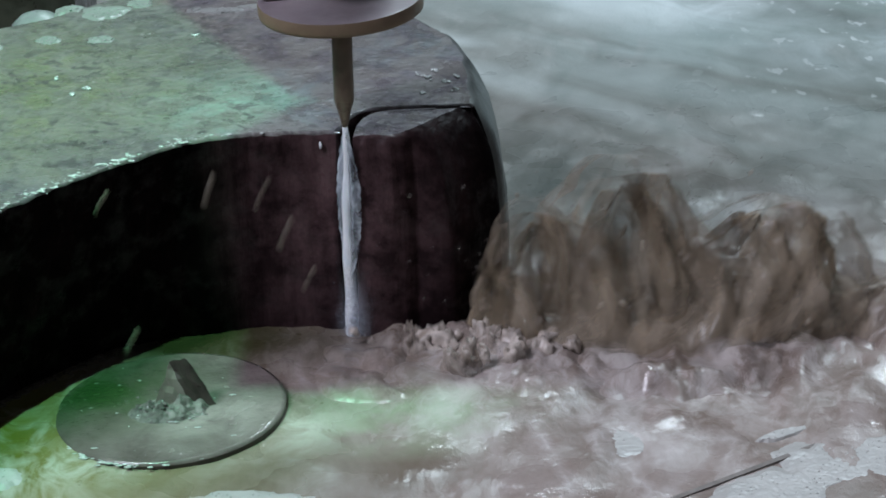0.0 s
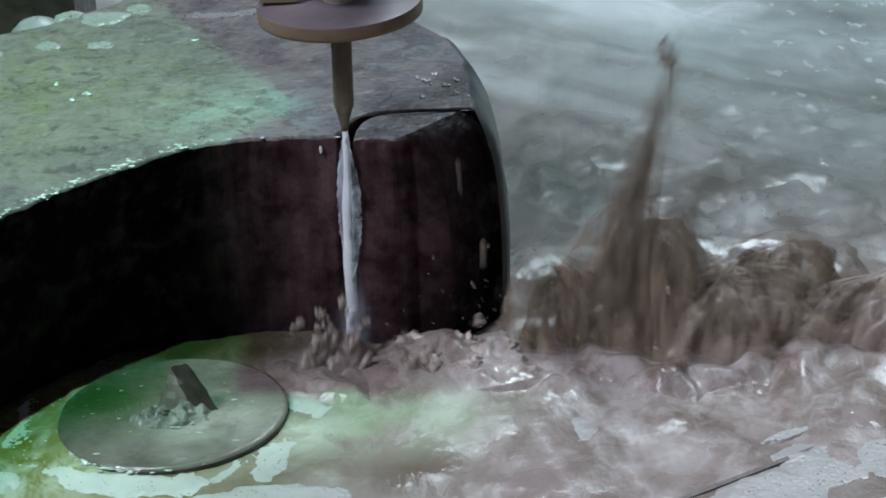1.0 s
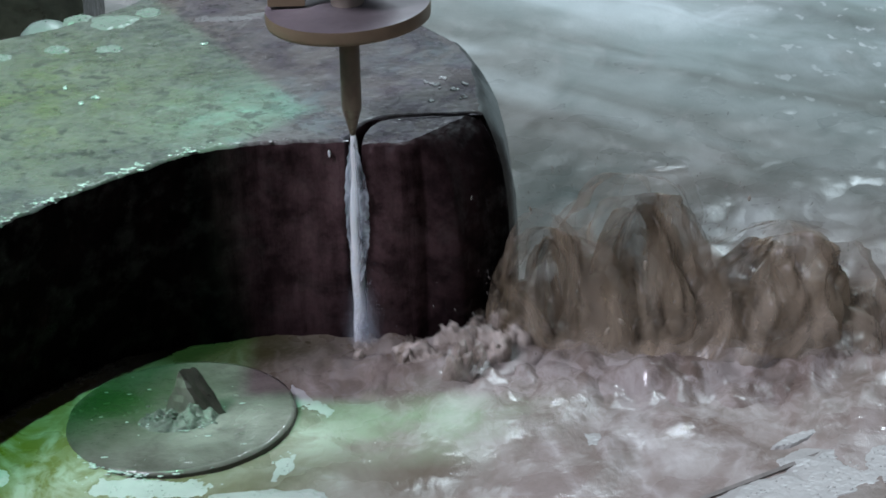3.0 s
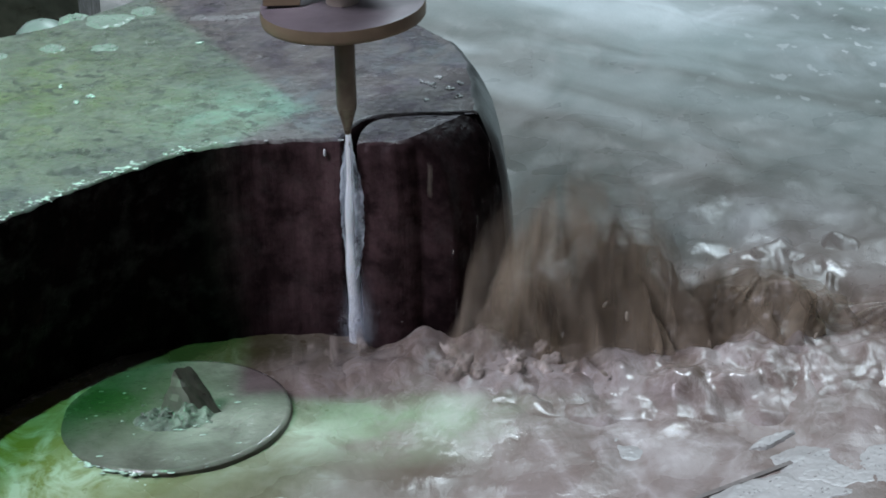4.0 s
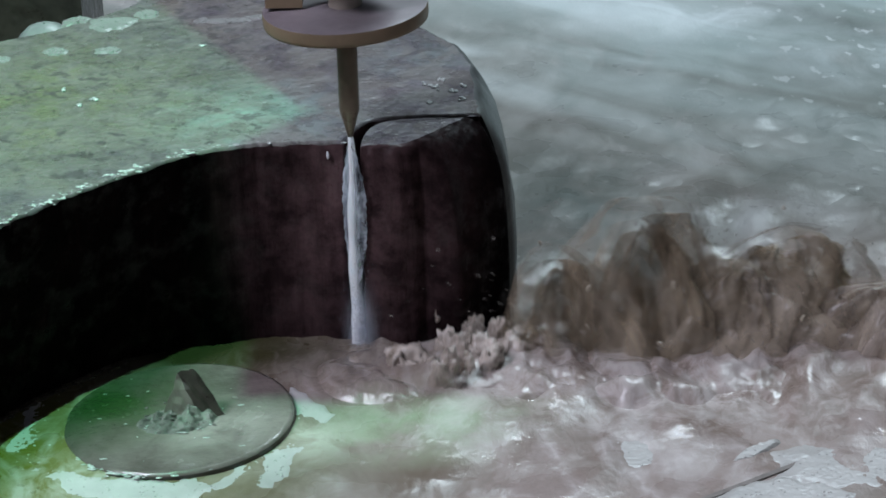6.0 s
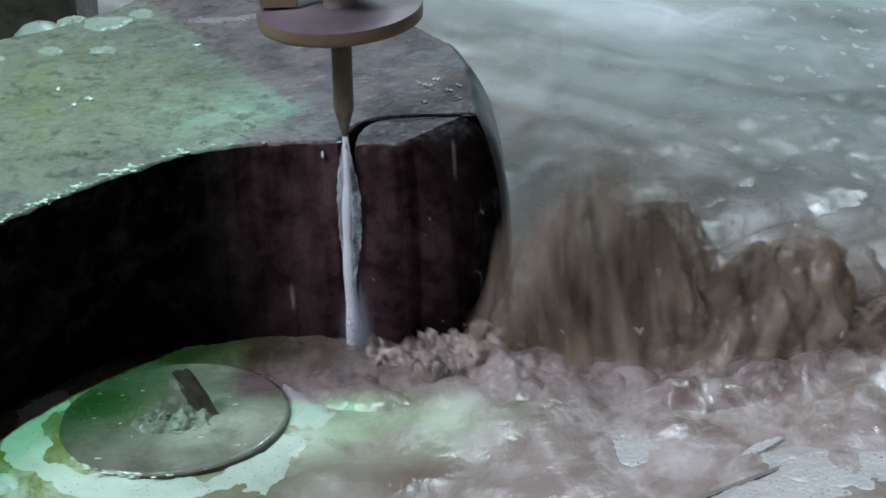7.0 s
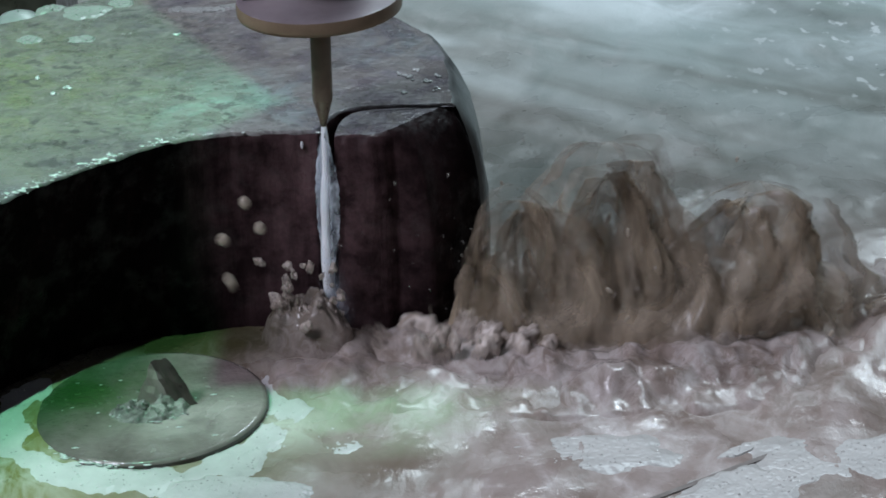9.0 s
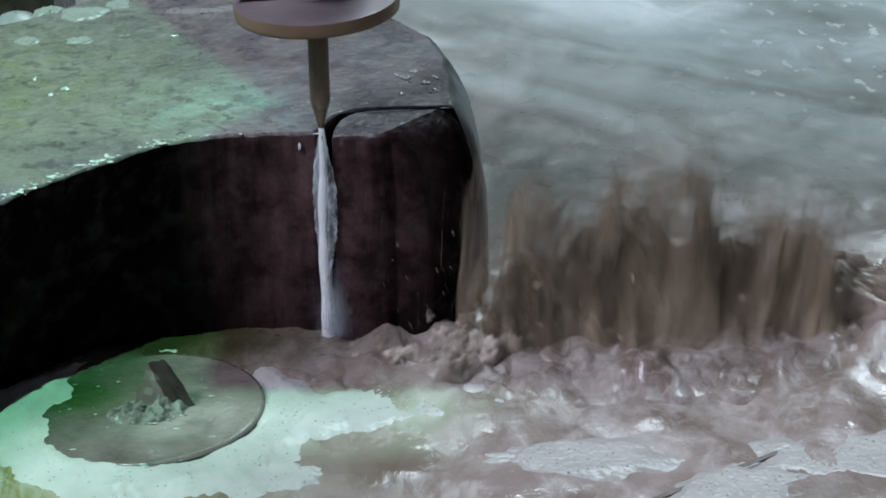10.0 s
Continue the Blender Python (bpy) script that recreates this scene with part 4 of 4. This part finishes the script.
# ---- what moves ----
def burst_rows(x, y, bursts, deep, spin=0.0, drift=0.0, more_up=0.015, late=0.09):
    """Up at each (seconds, dx, dy, height) of the bursts, sunk in between; the turn changes while it is under water."""
    rows, turn = [], 0.0
    for i, (t, dx, dy, h) in enumerate(bursts):
        turn = spin * math.sin(2.3 * i)
        for when, way, z, more in ((t - 0.20, 0, -deep, 0), (t + late, drift, h + more_up, 4), (t + 0.32, 2 * drift, -deep, 8)):
            if rows and when < rows[-1][0] + 0.04:
                continue
            rows.append((when, pose(x + dx + way, y + dy, WATER + z, 0, 0, turn + more)))
    before = [r for r in rows if r[0] <= 0]
    if not before:
        rows.insert(0, (0.0, pose(x, y, WATER - deep)))
    if rows[-1][0] < 10:
        rows.append((10.0, pose(x, y, WATER - deep, 0, 0, turn + 8)))
    return rows


def flight(t0, x, y, z, vx, vy, vz):
    """A drop at (x, y, z) at t0: it comes up out of the water and falls back into it."""
    low = WATER - 0.02
    root = math.sqrt(vz * vz + 2 * 9.81 * (z - low))
    rows = []
    for f in range(math.floor((t0 + (vz - root) / 9.81) * FPS), math.ceil((t0 + (vz + root) / 9.81) * FPS) + 1):
        dt = f / FPS - t0
        rows.append((f / FPS, pose(x + vx * dt, y + vy * dt, z + vz * dt - 4.905 * dt * dt)))
    return rows


def motions():
    for ob in (HEAD_THING, JET_THING, *VEILS):
        walk(ob, [(0, pose(0.0005, -0.0002, 0)), (10, pose(-0.0006, 0.0, 0))])
    every = [0.5 * k for k in range(21)]
    rnd = np.random.default_rng(12)
    for k, ob in enumerate(SWELLS):
        c = ob.matrix_world.translation.copy()
        rows = []
        for j in range(41):
            t = j * 0.25
            rows.append((t, pose(c.x + 0.009 * math.sin(1.9 * t + k) + rnd.normal(0, 0.003), c.y + 0.006 * math.sin(2.6 * t + 2 * k), c.z + 0.0025 * math.sin(5.1 * t + k * 1.3),
                                 rnd.normal(0, 0.8), rnd.normal(0, 0.8), 5 * math.sin(0.8 * t + k))))
        walk(ob, rows)
    up = WATER + 0.0006
    # seconds, x, y, how far the raft rides up (more of it shows) or sinks
    drifts = [((0, -0.064, -0.060, -0.0022), (1, -0.063, -0.060, -0.0009), (2, -0.062, -0.0605, -0.0005), (2.5, -0.063, -0.060, -0.0008), (4.5, -0.064, -0.060, -0.0016), (5.5, -0.064, -0.060, -0.0012),
               (7.0, -0.063, -0.060, -0.0006), (8, -0.064, -0.060, -0.0010), (9, -0.062, -0.060, -0.0006), (10, -0.059, -0.0595, 0.0008)),
              ((0, 0.176, -0.100, 0), (2.5, 0.174, -0.101, 0), (5.5, 0.174, -0.1015, 0), (7.5, 0.170, -0.104, 0), (10, 0.178, -0.098, 0)),
              ((0, 0.140, -0.122, 0), (2.5, 0.140, -0.121, 0), (5.5, 0.138, -0.122, 0), (7.5, 0.140, -0.121, 0), (10, 0.134, -0.119, 0)),
              ((0, -0.1176, -0.1034, 0), (2.5, -0.1234, -0.0979, 0), (5.5, -0.1354, -0.0924, 0), (7.5, -0.1175, -0.1012, 0), (10, -0.1457, -0.0923, 0)),
              ((0, 0.012, -0.088, -0.0022), (2.0, 0.016, -0.082, -0.0016), (2.5, 0.014, -0.084, -0.0018), (5.5, 0.012, -0.086, -0.0024), (7.0, 0.008, -0.082, -0.0017), (8.5, 0.010, -0.082, -0.0016), (9.5, 0.008, -0.070, 0.0), (10, 0.006, -0.062, 0.0008)),
              ((0, 0.148, -0.082, -0.0009), (2.5, 0.150, -0.081, -0.0009), (4.5, 0.138, -0.084, -0.0007), (5.5, 0.134, -0.0875, -0.0008), (7.5, 0.140, -0.085, -0.0008), (10, 0.136, -0.105, -0.0006)),
              ((0, -0.030, -0.122, -0.0008), (1, -0.0225, -0.1171, 0), (2.5, -0.0330, -0.1170, 0), (5.5, -0.0229, -0.1316, 0), (9, -0.0277, -0.1148, 0), (10, -0.0242, -0.1016, 0)),
              ((0, 0.080, -0.088, -0.0022), (2.0, 0.050, -0.076, -0.0014), (4.5, 0.074, -0.090, -0.0022), (7.5, 0.080, -0.086, -0.0020), (9.0, 0.086, -0.094, -0.0010), (10, 0.082, -0.097, -0.0004))]
    for k, (ob, line) in enumerate(zip(RAFTS, drifts)):
        walk(ob, [(t, pose(x, y, up + rise, 0, 0, (8 if k else 3) * math.sin(0.5 * t + k) + ((14, 14, 32)[(1, 2, 5).index(k)] if k in (1, 2, 5) else 0))) for t, x, y, rise in line])
    # each burst: seconds, shift along x, height above or below its full rise
    walk(PEAK, burst_rows(0.094, -0.005, [(0.5, -0.006, 0, -0.010), (1.25, -0.004, 0, -0.020), (2.0, 0.0, 0, 0.0), (3.15, 0.004, 0, -0.010), (4.0, -0.010, 0, -0.012), (4.75, 0.006, 0, -0.030),
                                          (6.2, 0.0, 0, -0.006), (6.85, -0.002, 0, -0.012), (7.5, -0.004, 0, -0.016), (8.2, 0.004, 0, -0.020), (8.75, -0.004, 0, -0.004)], 0.115, 11, 0.003))
    walk(CURTAIN, burst_rows(0.096, -0.004, [(0.72, -0.004, 0, -0.012), (1.5, 0.004, 0, -0.006), (2.5, -0.002, 0, -0.010), (3.5, 0.0, 0, -0.020), (4.4, 0.010, 0, -0.024), (5.75, 0.0, 0, -0.020),
                                             (6.6, 0.004, 0, -0.010), (8.0, 0.004, 0, -0.030), (9.5, 0.002, 0, -0.008), (9.97, 0.014, 0, -0.008)], 0.115, -9, -0.002))
    lift = ((0.0, 0.0, 0.004), (0.9, 0.004, -0.008), (1.5, 0.0, -0.012), (2.0, 0.004, -0.012), (2.75, 0.0, 0.002), (3.4, -0.006, -0.010), (4.0, -0.008, -0.016), (4.5, 0.002, -0.004), (5.0, 0.025, 0.001),
            (5.5, 0.010, -0.020), (6.2, 0.0, -0.010), (7.0, 0.006, 0.0), (7.5, 0.0, -0.012), (8.0, 0.004, -0.016), (8.5, 0.006, -0.018), (9.0, 0.004, 0.004), (9.5, 0.0, -0.010), (10.0, 0.004, -0.010))
    times, shifts, lifts = zip(*lift)
    walk(BROAD, [(0.1 * j, pose(0.100 + np.interp(0.1 * j, times, shifts) + 0.004 * math.sin(1.3 * j), -0.002, WATER + np.interp(0.1 * j, times, lifts) + 0.005 * math.sin(1.7 * j + 0.5 * math.sin(0.6 * j)),
                                0, 0, 9 * math.sin(0.14 * j))) for j in range(101)])
    walk(TUFT, burst_rows(0.096, -0.010, [(0.25, -0.004, 0, -0.006), (1.02, 0.004, 0, -0.016), (2.7, 0.008, 0, -0.004), (4.55, 0.010, 0, -0.004), (5.5, 0.006, 0, 0.008), (7.25, 0.0, 0, -0.008),
                                          (8.02, 0.0, 0, -0.012), (8.5, -0.002, 0, 0.004), (9.3, 0.01, 0, -0.004)], 0.100, -21, 0.002))
    walk(LEAP, burst_rows(0.090, -0.002, [(0.5, -0.006, 0, 0.006), (0.98, 0.0, 0, 0.014), (1.5, 0.04, 0, -0.034), (2.5, 0.0, 0, -0.030), (3.3, 0.0, 0, -0.01), (4.0, -0.024, 0, -0.046), (4.5, 0.016, 0, -0.016), (7.2, 0.01, 0, -0.01),
                                          (7.7, 0.03, 0, -0.01), (8.5, -0.016, 0, -0.040), (8.82, -0.002, 0, 0.006), (9.45, 0.02, 0, -0.026), (10.0, -0.022, 0, -0.034)], 0.135, 15))
    walk(CREST, [(0.25 * j, pose(0.150 + 0.012 * math.sin(0.9 * j) + 0.006 * math.sin(2.3 * j), 0.000 + 0.008 * math.sin(1.3 * j), WATER - 0.006 + 0.007 * math.sin(1.9 * j + 0.6 * math.sin(j)),
                                 0, 0, 10 * math.sin(0.7 * j))) for j in range(41)])
    walk(SMALL[0], burst_rows(-0.0015, -0.0139, [(0.4, -0.004, 0, 0.0), (1.0, -0.004, -0.006, -0.002), (2.0, 0.012, 0, -0.010), (2.5, 0.008, -0.008, -0.014), (3.8, -0.002, 0, 0.012), (4.5, 0.024, 0.004, -0.010), (5.0, -0.004, 0, -0.004), (7.5, -0.010, -0.006, -0.004),
                                                (8.0, -0.016, 0, 0.0), (8.5, -0.010, 0, -0.006), (8.98, -0.006, 0, 0.008), (9.5, -0.008, 0, -0.008)], 0.04, 40, 0.0, 0.002, 0.03))
    walk(SMALL[1], burst_rows(0.0219, -0.0101, [(t + 0.05, 0.008 * math.sin(4 * t), 0.0, 0.003 * math.sin(3 * t)) for t in every], 0.025, 33, 0.002, 0.0, 0.03))
    walk(SMALL[2], burst_rows(0.040, -0.020, [(t - 0.02, 0.010 * math.sin(5 * t + 1), 0.004 * math.sin(3 * t), 0.003 * math.sin(4.4 * t)) for t in every], 0.016, 30, -0.002, 0.0, 0.05))
    for ob, (t0, x, y, z, side, rise) in LUMPS:
        rows = flight(t0, x, y, z, side, 0.0, rise)
        walk(ob, [(0.0, rows[0][1])] * (rows[0][0] > 0.04) + rows + [(10.0, rows[-1][1])] * (rows[-1][0] < 10))
    walk(JET_MIST, [(0.25 * j, pose(0.002 - 0.0006 * math.sin(3.7 * j), -0.006, WATER + 0.001 + 0.001 * math.sin(2.9 * j), 0, 0, 20 * math.sin(j))) for j in range(41)])
    near_wall = [(0.0, -0.0827, -0.0108), (0.0, -0.0457, -0.0068), (0.0, -0.0274, -0.0084), (0.0, -0.020, -0.0235), (0.0, -0.0125, -0.041), (0.0, -0.0759, -0.0647),
                 (9.0, -0.0273, -0.0122), (9.0, -0.0225, -0.0219), (9.0, -0.0354, -0.0261), (9.0, -0.0337, -0.042),
                 (5.0, -0.0431, -0.0207), (5.0, -0.0355, -0.0241), (5.0, -0.0275, -0.0222), (5.0, -0.0301, -0.0351), (5.0, -0.0223, -0.0375),
                 (5.0, -0.0171, -0.0311), (5.0, -0.0147, -0.0443), (5.0, -0.0248, -0.0485), (5.0, -0.0069, -0.049), (5.0, -0.0123, -0.0345),
                 (1.0, 0.040, -0.01), (1.0, 0.048, -0.04), (1.5, 0.045, -0.02), (2.5, 0.028, -0.02), (2.5, 0.06, -0.03), (5.5, 0.04, -0.02), (7.0, -0.02, -0.05)]
    speeds = {0.0: (-0.22, -0.45), 5.0: (-0.30, 0.45), 9.0: (-0.05, 0.15)}
    for ob, (t0, x, z) in zip(FLYING, near_wall):
        side, rise = speeds[t0] if t0 in speeds else (0.0, -0.45)
        deep = -0.03 if t0 in (0.0, 9.0) else -0.02 if x < 0.02 else -0.012
        rows = flight(t0, x, deep, z, side + rnd.uniform(-0.06, 0.06), rnd.uniform(-0.05, 0.02), rise + rnd.uniform(-0.08, 0.08))
        if rows[0][0] > 0.04:
            rows.insert(0, (0.0, rows[0][1]))
        if rows[-1][0] < 10:
            rows.append((10.0, rows[-1][1]))
        walk(ob, rows)


motions()
